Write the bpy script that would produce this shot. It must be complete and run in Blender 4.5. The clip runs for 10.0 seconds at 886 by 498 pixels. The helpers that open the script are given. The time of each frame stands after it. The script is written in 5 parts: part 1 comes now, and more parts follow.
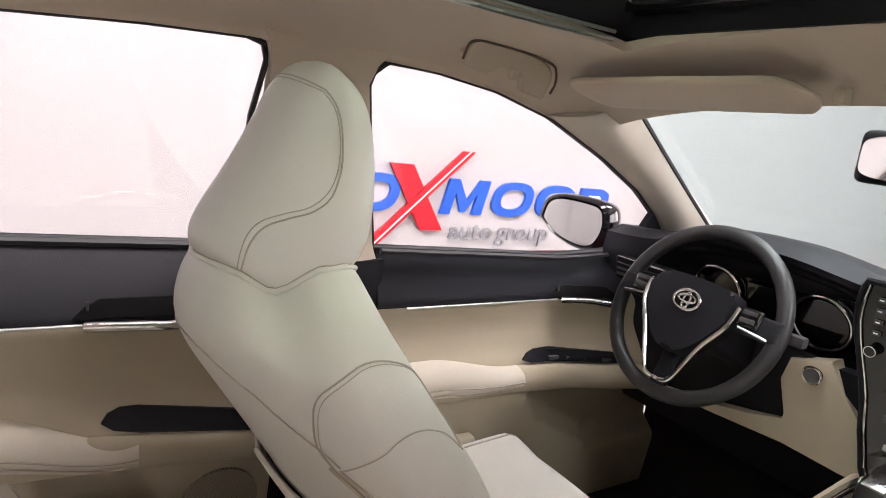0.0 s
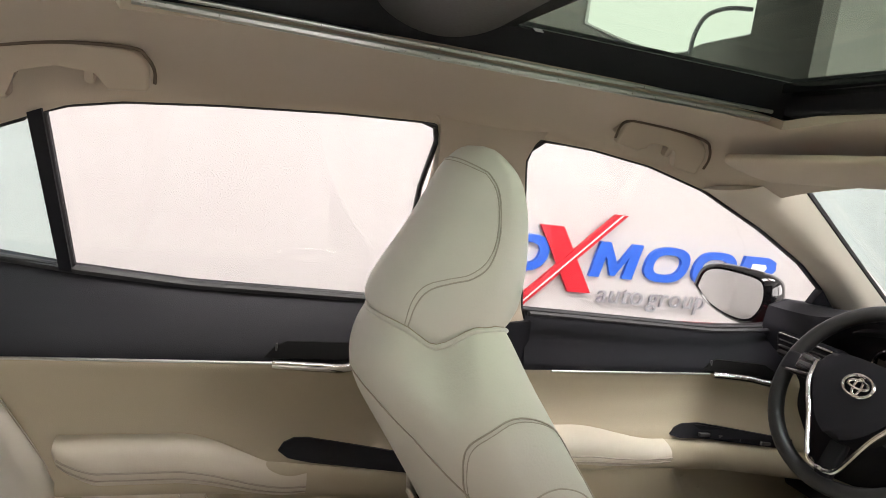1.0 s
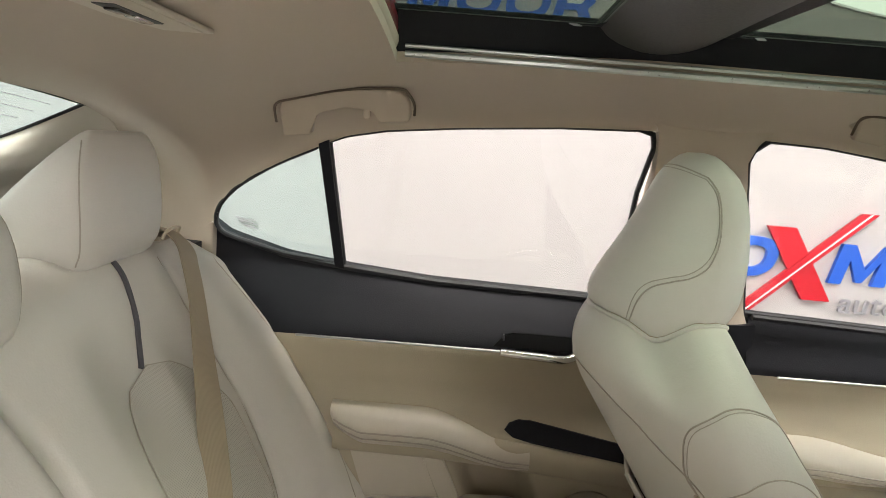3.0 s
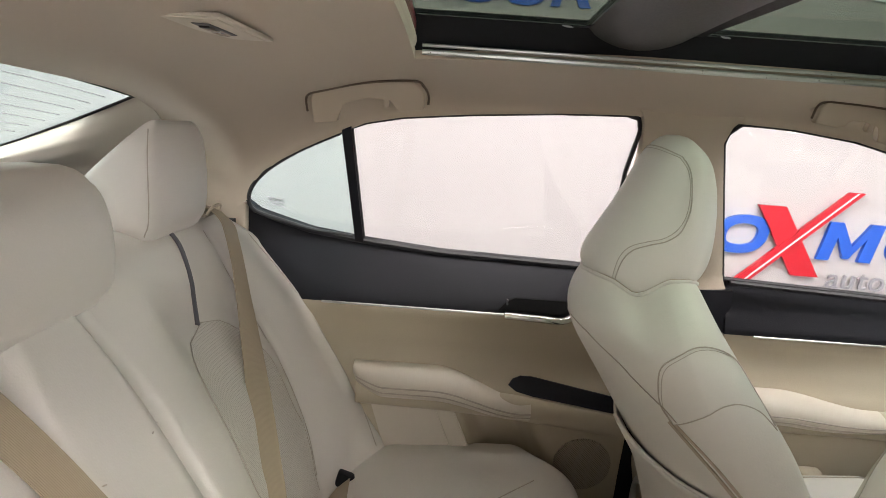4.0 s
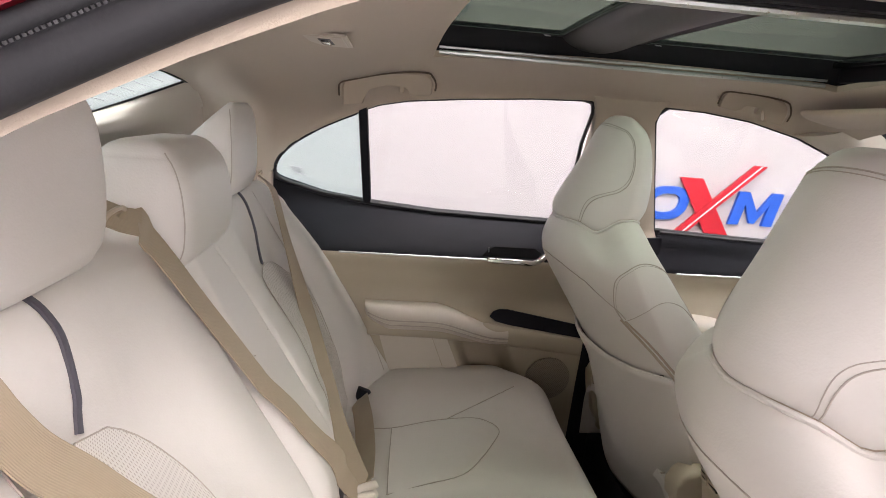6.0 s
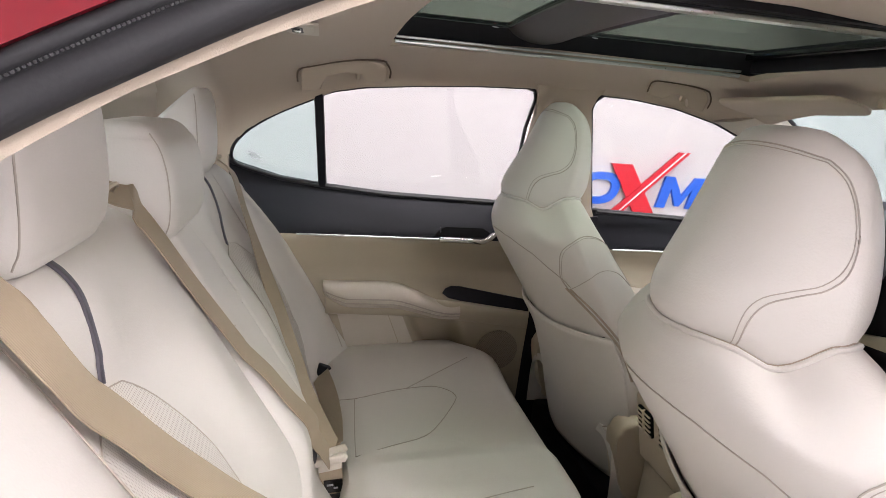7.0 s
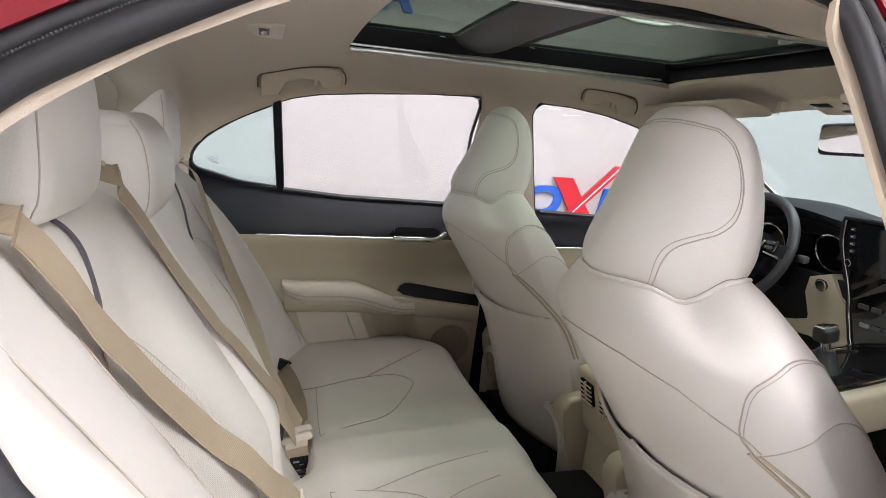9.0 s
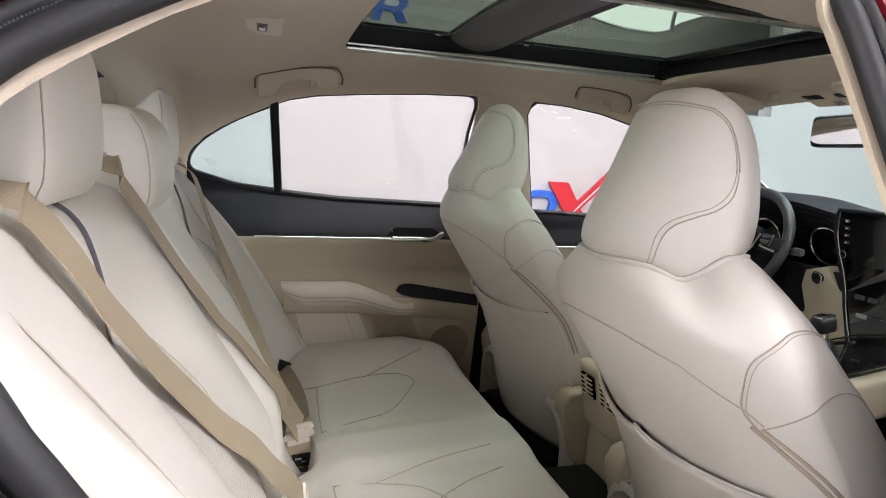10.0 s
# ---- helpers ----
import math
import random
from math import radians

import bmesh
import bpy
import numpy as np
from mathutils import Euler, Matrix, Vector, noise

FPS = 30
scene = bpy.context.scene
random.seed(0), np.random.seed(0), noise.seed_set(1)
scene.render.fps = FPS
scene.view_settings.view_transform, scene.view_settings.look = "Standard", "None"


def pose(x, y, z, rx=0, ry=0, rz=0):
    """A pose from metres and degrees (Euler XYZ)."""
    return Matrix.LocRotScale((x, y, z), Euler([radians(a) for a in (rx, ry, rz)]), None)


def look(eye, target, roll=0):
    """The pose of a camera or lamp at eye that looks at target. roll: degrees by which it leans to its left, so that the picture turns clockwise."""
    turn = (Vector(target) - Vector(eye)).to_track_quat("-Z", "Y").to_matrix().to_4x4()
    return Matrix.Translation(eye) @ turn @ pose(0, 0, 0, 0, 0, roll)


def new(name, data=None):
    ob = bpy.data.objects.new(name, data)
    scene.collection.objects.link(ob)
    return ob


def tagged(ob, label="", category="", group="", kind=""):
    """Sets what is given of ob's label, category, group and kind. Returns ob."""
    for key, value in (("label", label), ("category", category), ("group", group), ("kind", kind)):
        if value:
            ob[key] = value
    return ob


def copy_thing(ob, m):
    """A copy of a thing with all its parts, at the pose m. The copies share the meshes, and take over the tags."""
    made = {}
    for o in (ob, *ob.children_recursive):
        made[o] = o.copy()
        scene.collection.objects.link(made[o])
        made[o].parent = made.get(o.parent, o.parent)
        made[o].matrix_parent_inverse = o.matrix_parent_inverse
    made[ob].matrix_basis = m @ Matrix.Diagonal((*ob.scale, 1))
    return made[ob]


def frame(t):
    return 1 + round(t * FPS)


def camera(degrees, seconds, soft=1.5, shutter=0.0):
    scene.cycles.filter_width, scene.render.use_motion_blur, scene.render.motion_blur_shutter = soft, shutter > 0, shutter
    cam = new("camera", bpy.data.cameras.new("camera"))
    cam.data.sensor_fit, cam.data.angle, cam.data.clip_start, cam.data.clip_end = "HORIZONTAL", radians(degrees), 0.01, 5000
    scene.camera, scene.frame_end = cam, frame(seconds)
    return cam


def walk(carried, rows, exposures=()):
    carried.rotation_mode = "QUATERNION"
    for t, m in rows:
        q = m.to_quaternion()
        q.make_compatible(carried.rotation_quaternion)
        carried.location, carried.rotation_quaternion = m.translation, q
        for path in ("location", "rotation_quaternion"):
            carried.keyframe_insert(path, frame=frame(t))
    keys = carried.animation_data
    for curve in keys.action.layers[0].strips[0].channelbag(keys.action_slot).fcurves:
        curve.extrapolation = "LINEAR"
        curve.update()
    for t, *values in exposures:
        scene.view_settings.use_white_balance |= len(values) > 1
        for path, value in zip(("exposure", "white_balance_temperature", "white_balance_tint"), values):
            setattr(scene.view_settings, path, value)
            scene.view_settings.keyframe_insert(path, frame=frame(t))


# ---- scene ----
cam = camera(71.5, 10.0, 0.7)
PATH = [
    (0, (-0.1363, -0.2910, 1.2242), (0.9310, 1.3517, 0.8212), 7.26),
    (0.5, (-0.1563, -0.3125, 1.2345), (0.6928, 1.4690, 0.9100), 7.64),
    (1, (-0.1704, -0.3454, 1.2467), (0.4617, 1.5308, 0.9635), 7.52),
    (1.5, (-0.1799, -0.3766, 1.2477), (0.2569, 1.5595, 1.0015), 7.09),
    (2, (-0.1917, -0.3982, 1.2578), (0.0627, 1.5691, 1.0029), 6.05),
    (2.5, (-0.2045, -0.4116, 1.2590), (-0.1180, 1.5647, 0.9647), 5.23),
    (3, (-0.2121, -0.4389, 1.2566), (-0.2280, 1.5317, 0.9151), 4.64),
    (4.5, (-0.2507, -0.6527, 1.2569), (-0.2630, 1.3063, 0.8540), 4.04),
    (5, (-0.2913, -0.7333, 1.2552), (-0.2840, 1.2228, 0.8386), 4.38),
    (5.5, (-0.3277, -0.8087, 1.2520), (-0.2436, 1.1438, 0.8270), 4.54),
    (7, (-0.4205, -0.9427, 1.2385), (-0.0166, 0.9639, 0.7895), 4.68),
    (7.5, (-0.4179, -0.9843, 1.2232), (0.0268, 0.9190, 0.7992), 4.86),
    (8, (-0.4281, -1.0068, 1.2161), (0.0625, 0.8896, 0.8126), 4.67),
    (8.5, (-0.4429, -1.0298, 1.1989), (0.0876, 0.8605, 0.8180), 4.67),
    (9, (-0.4527, -1.0478, 1.1868), (0.1103, 0.8377, 0.8290), 4.42),
    (9.5, (-0.4592, -1.0569, 1.1698), (0.1160, 0.8266, 0.8211), 3.98),
    (10, (-0.4594, -1.0580, 1.1538), (0.1155, 0.8308, 0.8344), 3.54),
]
walk(cam, [(t, look(eye, target, roll)) for t, eye, target, roll in PATH], [(0, 0.38, 6550, 21), (1.0, 0.32, 6700, 13), (2.5, 0.24, 6750, 8), (4.5, 0.23, 6500, 16), (5.5, 0.23, 6450, 19), (7.5, 0.15, 6250, 16), (10, 0.05, 6200, 13)])

# world, studio lights and exposure

world = bpy.data.worlds.new("studio_world")
scene.world = world
world.use_nodes = True
world.node_tree.nodes["Background"].inputs[0].default_value = (1.0, 0.97, 0.95, 1)
world.node_tree.nodes["Background"].inputs[1].default_value = 0.05


# ---- materials ----
def material(name, color, rough=0.5, metal=0.0, grain=0.0, scale=300.0, mottle=0.06, patch=6.0, coat=0.0, spec=0.5, sheen=0.0, dent=0.0):
    """A principled surface with broad mottling, fine grain relief, soft dents and uneven gloss."""
    m = bpy.data.materials.new(name)
    m.use_nodes = True
    nt = m.node_tree
    b = nt.nodes["Principled BSDF"]
    b.inputs["Metallic"].default_value = metal
    b.inputs["Coat Weight"].default_value = coat
    b.inputs["Specular IOR Level"].default_value = spec
    b.inputs["Sheen Weight"].default_value = sheen
    co = nt.nodes.new("ShaderNodeTexCoord")
    big = nt.nodes.new("ShaderNodeTexNoise")
    big.inputs["Scale"].default_value = patch
    big.inputs["Detail"].default_value = 4
    nt.links.new(co.outputs["Object"], big.inputs["Vector"])
    ramp = nt.nodes.new("ShaderNodeMix")
    ramp.data_type = "RGBA"
    ramp.inputs[6].default_value = (*[c * (1 - mottle) for c in color], 1)
    ramp.inputs[7].default_value = (*[min(1, c * (1 + mottle)) for c in color], 1)
    nt.links.new(big.outputs["Fac"], ramp.inputs[0])
    nt.links.new(ramp.outputs[2], b.inputs["Base Color"])
    fine = nt.nodes.new("ShaderNodeTexNoise")
    fine.inputs["Scale"].default_value = scale
    fine.inputs["Detail"].default_value = 3
    nt.links.new(co.outputs["Object"], fine.inputs["Vector"])
    rr = nt.nodes.new("ShaderNodeMapRange")
    rr.inputs[3].default_value = max(0.02, rough - 0.07)
    rr.inputs[4].default_value = min(1, rough + 0.07)
    nt.links.new(fine.outputs["Fac"], rr.inputs[0])
    nt.links.new(rr.outputs[0], b.inputs["Roughness"])
    if grain:
        bp = nt.nodes.new("ShaderNodeBump")
        bp.inputs["Strength"].default_value = grain
        bp.inputs["Distance"].default_value = 0.002
        nt.links.new(fine.outputs["Fac"], bp.inputs["Height"])
        nt.links.new(bp.outputs[0], b.inputs["Normal"])
        if dent:
            wide = nt.nodes.new("ShaderNodeTexNoise")
            wide.inputs["Scale"].default_value = 11.0
            wide.inputs["Detail"].default_value = 2.5
            wide.inputs["Distortion"].default_value = 0.6
            nt.links.new(co.outputs["Object"], wide.inputs["Vector"])
            bw = nt.nodes.new("ShaderNodeBump")
            bw.inputs["Strength"].default_value = dent
            bw.inputs["Distance"].default_value = 0.012
            nt.links.new(wide.outputs["Fac"], bw.inputs["Height"])
            nt.links.new(bw.outputs[0], bp.inputs["Normal"])
    return m


def glass(name, tint, gloss=0.06):
    m = bpy.data.materials.new(name)
    m.use_nodes = True
    nt = m.node_tree
    nt.nodes.clear()
    out = nt.nodes.new("ShaderNodeOutputMaterial")
    tr = nt.nodes.new("ShaderNodeBsdfTransparent")
    tr.inputs[0].default_value = (*tint, 1)
    gl = nt.nodes.new("ShaderNodeBsdfGlossy")
    gl.inputs["Roughness"].default_value = 0.02
    mix = nt.nodes.new("ShaderNodeMixShader")
    mix.inputs[0].default_value = gloss
    nt.links.new(tr.outputs[0], mix.inputs[1])
    nt.links.new(gl.outputs[0], mix.inputs[2])
    nt.links.new(mix.outputs[0], out.inputs[0])
    return m


def glow(name, color, strength):
    m = bpy.data.materials.new(name)
    m.use_nodes = True
    nt = m.node_tree
    nt.nodes.clear()
    out = nt.nodes.new("ShaderNodeOutputMaterial")
    em = nt.nodes.new("ShaderNodeEmission")
    em.inputs[0].default_value = (*color, 1)
    em.inputs[1].default_value = strength
    nt.links.new(em.outputs[0], out.inputs[0])
    return m


def dotted(name, color, hole, pitch, size=0.32):
    """Leather or grille with a lattice of small punched holes."""
    m = material(name, color, 0.5, grain=0.1)
    nt = m.node_tree
    b = nt.nodes["Principled BSDF"]
    co = nt.nodes.new("ShaderNodeTexCoord")
    vo = nt.nodes.new("ShaderNodeTexVoronoi")
    vo.inputs["Randomness"].default_value = 0.0
    vo.inputs["Scale"].default_value = 1.0 / pitch
    mp = nt.nodes.new("ShaderNodeMapping")
    mp.inputs["Rotation"].default_value = (0, 0.5, 0)
    nt.links.new(co.outputs["UV"], mp.inputs[0])
    mp.inputs["Rotation"].default_value = (0, 0, 0.785)
    vo.voronoi_dimensions = "2D"
    nt.links.new(mp.outputs[0], vo.inputs["Vector"])
    lt = nt.nodes.new("ShaderNodeMath")
    lt.operation = "LESS_THAN"
    lt.inputs[1].default_value = size
    nt.links.new(vo.outputs["Distance"], lt.inputs[0])
    mix = nt.nodes.new("ShaderNodeMix")
    mix.data_type = "RGBA"
    mix.inputs[6].default_value = (*color, 1)
    mix.inputs[7].default_value = (*hole, 1)
    nt.links.new(lt.outputs[0], mix.inputs[0])
    nt.links.new(mix.outputs[2], b.inputs["Base Color"])
    return m


def webbing(name, color):
    m = material(name, color, 0.55, grain=0.0, mottle=0.08, patch=10)
    nt = m.node_tree
    co = nt.nodes.new("ShaderNodeTexCoord")
    wv = nt.nodes.new("ShaderNodeTexWave")
    wv.bands_direction = "X"
    wv.inputs["Scale"].default_value = 160
    nt.links.new(co.outputs["UV"], wv.inputs["Vector"])
    bp = nt.nodes.new("ShaderNodeBump")
    bp.inputs["Strength"].default_value = 0.2
    bp.inputs["Distance"].default_value = 0.001
    nt.links.new(wv.outputs["Fac"], bp.inputs["Height"])
    nt.links.new(bp.outputs[0], nt.nodes["Principled BSDF"].inputs["Normal"])
    return m


LEATHER = material("cream_leather", (0.66, 0.625, 0.575), 0.42, grain=0.14, scale=420, mottle=0.05, patch=5, dent=0.16)
PERFORATED = dotted("perforated_cream_leather", (0.645, 0.61, 0.56), (0.42, 0.385, 0.335), 0.0026, 0.25)
SEAM = material("seam_thread", (0.44, 0.395, 0.335), 0.7)
PIPING = material("beige_piping", (0.42, 0.35, 0.27), 0.5)
HEADLINER = material("beige_knit_headliner", (0.50, 0.42, 0.33), 0.9, grain=0.25, scale=900, mottle=0.04, sheen=0.2)
BEIGE = material("beige_soft_plastic", (0.46, 0.40, 0.295), 0.5, grain=0.15, scale=600, mottle=0.04)
BEIGE_LIGHT = material("cream_padded_vinyl", (0.60, 0.545, 0.46), 0.45, grain=0.12, scale=420)
GRIP = material("beige_grip_plastic", (0.46, 0.385, 0.30), 0.5, grain=0.1, scale=500)
BEIGE_TRIM = material("beige_hard_plastic", (0.54, 0.46, 0.345), 0.42, grain=0.1, scale=500)
BLACK_SOFT = material("black_soft_plastic", (0.009, 0.009, 0.0125), 0.58, grain=0.2, scale=700, mottle=0.15, spec=0.25)
BLACK_GLOSS = material("piano_black_plastic", (0.006, 0.006, 0.007), 0.08, mottle=0.1, coat=0.5)
BLACK_LEATHER = material("black_stitched_leather", (0.018, 0.018, 0.019), 0.42, grain=0.2, scale=500, mottle=0.1)
CHARCOAL = material("charcoal_plastic", (0.06, 0.058, 0.06), 0.55, grain=0.1, mottle=0.1)
CARPET = material("black_carpet", (0.008, 0.008, 0.008), 0.95, grain=0.6, scale=500, mottle=0.3)
RUBBER = material("black_rubber", (0.015, 0.015, 0.017), 0.6, grain=0.1, mottle=0.15)
CHROME = material("satin_chrome", (0.80, 0.79, 0.77), 0.16, 1.0, mottle=0.03)
ALUMINIUM = material("brushed_aluminium", (0.60, 0.63, 0.60), 0.3, 1.0, mottle=0.06, patch=30)
RED_PAINT = material("red_car_paint", (0.17, 0.002, 0.009), 0.35, 0.1, coat=0.35, mottle=0.04)
MIRROR = material("mirror_glass", (0.92, 0.93, 0.93), 0.02, 1.0, mottle=0.0)
WEB = webbing("tan_belt_webbing", (0.37, 0.30, 0.21))
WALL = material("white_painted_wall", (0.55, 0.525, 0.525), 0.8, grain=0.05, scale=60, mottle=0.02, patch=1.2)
# darker copy of the wall colour, for less bounced light from the south
DARK_WALL = material("low_bounce_wall", (0.26, 0.25, 0.25), 0.8, grain=0.05, scale=60, mottle=0.04, patch=1.2)
FLOOR = material("grey_studio_floor", (0.24, 0.235, 0.23), 0.35, grain=0.05, scale=90, mottle=0.08, patch=1.5)
BLUE = material("blue_sign_enamel", (0.02, 0.12, 0.62), 0.35, mottle=0.05)
RED = material("red_sign_enamel", (0.62, 0.015, 0.03), 0.35, mottle=0.05)
GREY = material("grey_sign_enamel", (0.33, 0.33, 0.36), 0.4, mottle=0.05)
WHITE = material("white_sign_enamel", (0.85, 0.85, 0.85), 0.4, mottle=0.02)
GAP = material("brown_shadow_gap", (0.13, 0.10, 0.075), 0.8, spec=0.2)
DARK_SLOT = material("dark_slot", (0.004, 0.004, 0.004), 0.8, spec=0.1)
INSERT = material("slate_grey_insert", (0.085, 0.08, 0.095), 0.5, grain=0.2, mottle=0.1)
SIDE_GLASS = glass("clear_side_glass", (0.84, 0.845, 0.84), 0.04)
TINT_GLASS = glass("pale_green_glass", (0.74, 0.82, 0.81), 0.05)
ROOF_GLASS = glass("dark_tinted_roof_glass", (0.385, 0.435, 0.385), 0.025)
PANEL_LIGHT = glow("luminous_ceiling_panel", (1.0, 0.965, 0.94), 22.0)
WALL_GLOW = glow("white_wall_glow", (1.0, 0.98, 0.96), 4.0)
WALL_FILL = glow("wall_fill_glow", (1.0, 0.955, 0.95), 6.0)
SCREEN = material("dark_display_glass", (0.01, 0.011, 0.014), 0.05, coat=0.6)


# ---- mesh helpers ----
def part(name, bm, mat, parent=None, label="", smooth=True):
    """Links a bmesh as one mesh object, under a thing or a part."""
    me = bpy.data.meshes.new(name)
    bmesh.ops.recalc_face_normals(bm, faces=bm.faces)
    bm.to_mesh(me)
    bm.free()
    if smooth:
        for p in me.polygons:
            p.use_smooth = True
        me.set_sharp_from_angle(angle=radians(42))
    me.materials.append(mat)
    ob = new(name, me)
    if parent is not None:
        ob.parent = parent
    return tagged(ob, label)


def thing(name, label, category, group="", kind="", at=(0, 0, 0)):
    ob = new(name)
    ob.location = at
    return tagged(ob, label, category, group, kind)


def table(xs, ys, x):
    return float(np.interp(x, xs, ys))


def smooth(a, b, x):
    s = min(1.0, max(0.0, (x - a) / (b - a)))
    return s * s * (3 - 2 * s)


def curve_points(pts, n=40):
    """Points along a smooth line through the given ones."""
    p = [Vector(q) for q in pts]
    if len(p) < 3:
        return [p[0].lerp(p[-1], i / n) for i in range(n + 1)]
    out = []
    per = max(2, n // (len(p) - 1))
    for i in range(len(p) - 1):
        a, b, c, d = p[max(0, i - 1)], p[i], p[i + 1], p[min(len(p) - 1, i + 2)]
        for k in range(per):
            t = k / per
            out.append(0.5 * ((2 * b) + (c - a) * t + (2 * a - 5 * b + 4 * c - d) * t * t + (3 * b - a - 3 * c + d) * t ** 3))
    out.append(p[-1])
    return out


def grid(fn, nu, nv, thick=None, wrap=False):
    """A sheet of quads from fn(u, v) with 0 <= u, v <= 1; with thick, a closed slab pushed by that vector."""
    bm = bmesh.new()
    uv = bm.loops.layers.uv.new("uv")
    rows = [[bm.verts.new(fn(i / nu, j / nv)) for j in range(nv + 1)] for i in range(nu + (0 if wrap else 1))]
    n = len(rows)
    for i in range(nu):
        a, b = rows[i], rows[(i + 1) % n]
        for j in range(nv):
            try:
                f = bm.faces.new((a[j], b[j], b[j + 1], a[j + 1]))
            except ValueError:
                continue
    if thick is not None:
        t = Vector(thick)
        back = [[bm.verts.new(v.co + t) for v in r] for r in rows]
        for i in range(nu):
            for j in range(nv):
                bm.faces.new((back[i][j], back[i][j + 1], back[i + 1][j + 1], back[i + 1][j]))
        rim = [(i, 0) for i in range(nu + 1)] + [(nu, j) for j in range(1, nv + 1)] + [(i, nv) for i in range(nu - 1, -1, -1)] + [(0, j) for j in range(nv - 1, 0, -1)]
        for k, (i, j) in enumerate(rim):
            p, q = rim[(k + 1) % len(rim)]
            bm.faces.new((rows[i][j], rows[p][q], back[p][q], back[i][j]))
    return bm


def metric_uv(bm, du, dv):
    """UVs in metres from two directions."""
    uv = bm.loops.layers.uv.verify()
    a, b = Vector(du), Vector(dv)
    for f in bm.faces:
        for l in f.loops:
            l[uv].uv = (l.vert.co.dot(a), l.vert.co.dot(b))
    return bm


def tube(pts, r, sides=8, closed=False, flat=1.0):
    """A round bar along points."""
    bm = bmesh.new()
    pts = [Vector(p) for p in pts]
    n = len(pts)
    rings = []
    up = Vector((0.13, 0.29, 0.95)).normalized()
    for i, p in enumerate(pts):
        a = pts[(i - 1) % n] if closed else pts[max(0, i - 1)]
        b = pts[(i + 1) % n] if closed else pts[min(n - 1, i + 1)]
        d = (b - a).normalized()
        s = d.cross(up)
        if s.length < 0.05:
            s = d.cross(Vector((1, 0.1, 0)))
        s.normalize()
        w = s.cross(d)
        rings.append([bm.verts.new(p + r * (math.cos(k * math.tau / sides) * s + flat * math.sin(k * math.tau / sides) * w)) for k in range(sides)])
    for i in range(n if closed else n - 1):
        a, b = rings[i], rings[(i + 1) % n]
        for k in range(sides):
            bm.faces.new((a[k], a[(k + 1) % sides], b[(k + 1) % sides], b[k]))
    if not closed:
        bm.faces.new(rings[0])
        bm.faces.new(rings[-1][::-1])
    return bm


def ribbon(pts, sides, width, thick=0.0018):
    """A flat strap along points; sides gives the direction across it at each point."""
    bm = bmesh.new()
    uv = bm.loops.layers.uv.new("uv")
    rings, dist = [], [0.0]
    for i, p in enumerate(pts):
        if i:
            dist.append(dist[-1] + (p - pts[i - 1]).length)
        d = (pts[min(len(pts) - 1, i + 1)] - pts[max(0, i - 1)]).normalized()
        s = Vector(sides[i])
        s = (s - s.dot(d) * d).normalized() * width / 2
        nn = d.cross(s).normalized() * thick / 2
        rings.append([bm.verts.new(p + q) for q in (s + nn, nn * 1.6, -s + nn, -s - nn, -nn * 0.6, s - nn)])
    for i in range(len(rings) - 1):
        for k in range(6):
            f = bm.faces.new((rings[i][k], rings[i][(k + 1) % 6], rings[i + 1][(k + 1) % 6], rings[i + 1][k]))
            for l in f.loops:
                q = i if l.vert in rings[i] else i + 1
                c = rings[q].index(l.vert)
                l[uv].uv = ((0, 0.5, 1, 1, 0.5, 0)[c] * width, dist[q])
    bm.faces.new(rings[0])
    bm.faces.new(rings[-1][::-1])
    return bm


def block(size, at=(0, 0, 0), bevel=0.0, seg=2, turn=(0, 0, 0), taper=1.0):
    """A box with rounded edges, its top scaled by taper."""
    bm = bmesh.new()
    bmesh.ops.create_cube(bm, size=1.0)
    for v in bm.verts:
        k = taper if v.co.z > 0 else 1
        v.co = Vector((v.co.x * size[0] * k, v.co.y * size[1] * k, v.co.z * size[2]))
    if bevel:
        bmesh.ops.bevel(bm, geom=bm.edges[:], offset=bevel, segments=seg, profile=0.6, affect="EDGES", clamp_overlap=True)
    bm.transform(pose(*at, *turn))
    return bm


def prism(outline, fn, depth):
    """A slab with the given 2D outline; fn maps (a, b) to a place and depth is the push to its back."""
    bm = bmesh.new()
    front = [bm.verts.new(fn(a, b)) for a, b in outline]
    back = [bm.verts.new(v.co + Vector(depth)) for v in front]
    bm.faces.new(front)
    bm.faces.new(back[::-1])
    n = len(front)
    for i in range(n):
        bm.faces.new((front[i], back[i], back[(i + 1) % n], front[(i + 1) % n]))
    return bm


def ring_plate(outer, inner, fn, depth):
    """A slab between two outlines of equal length."""
    bm = bmesh.new()
    rows = [[bm.verts.new(Vector(fn(a, b)) + Vector(d)) for a, b in o] for o, d in ((outer, (0, 0, 0)), (inner, (0, 0, 0)), (inner, depth), (outer, depth))]
    n = len(outer)
    for r in range(4):
        a, b = rows[r], rows[(r + 1) % 4]
        for i in range(n):
            bm.faces.new((a[i], a[(i + 1) % n], b[(i + 1) % n], b[i]))
    return bm


def disc(r, depth, at, turn=(0, 0, 0), n=32, r2=None):
    bm = bmesh.new()
    bmesh.ops.create_cone(bm, cap_ends=True, segments=n, radius1=r, radius2=r if r2 is None else r2, depth=depth)
    bm.transform(pose(*at, *turn))
    return bm


def torus(big, small, m, n=48, sides=12, sx=1.0, sy=1.0):
    bm = tube([(big * sx * math.cos(i * math.tau / n), big * sy * math.sin(i * math.tau / n), 0) for i in range(n)], small, sides, True)
    bm.transform(m)
    return bm


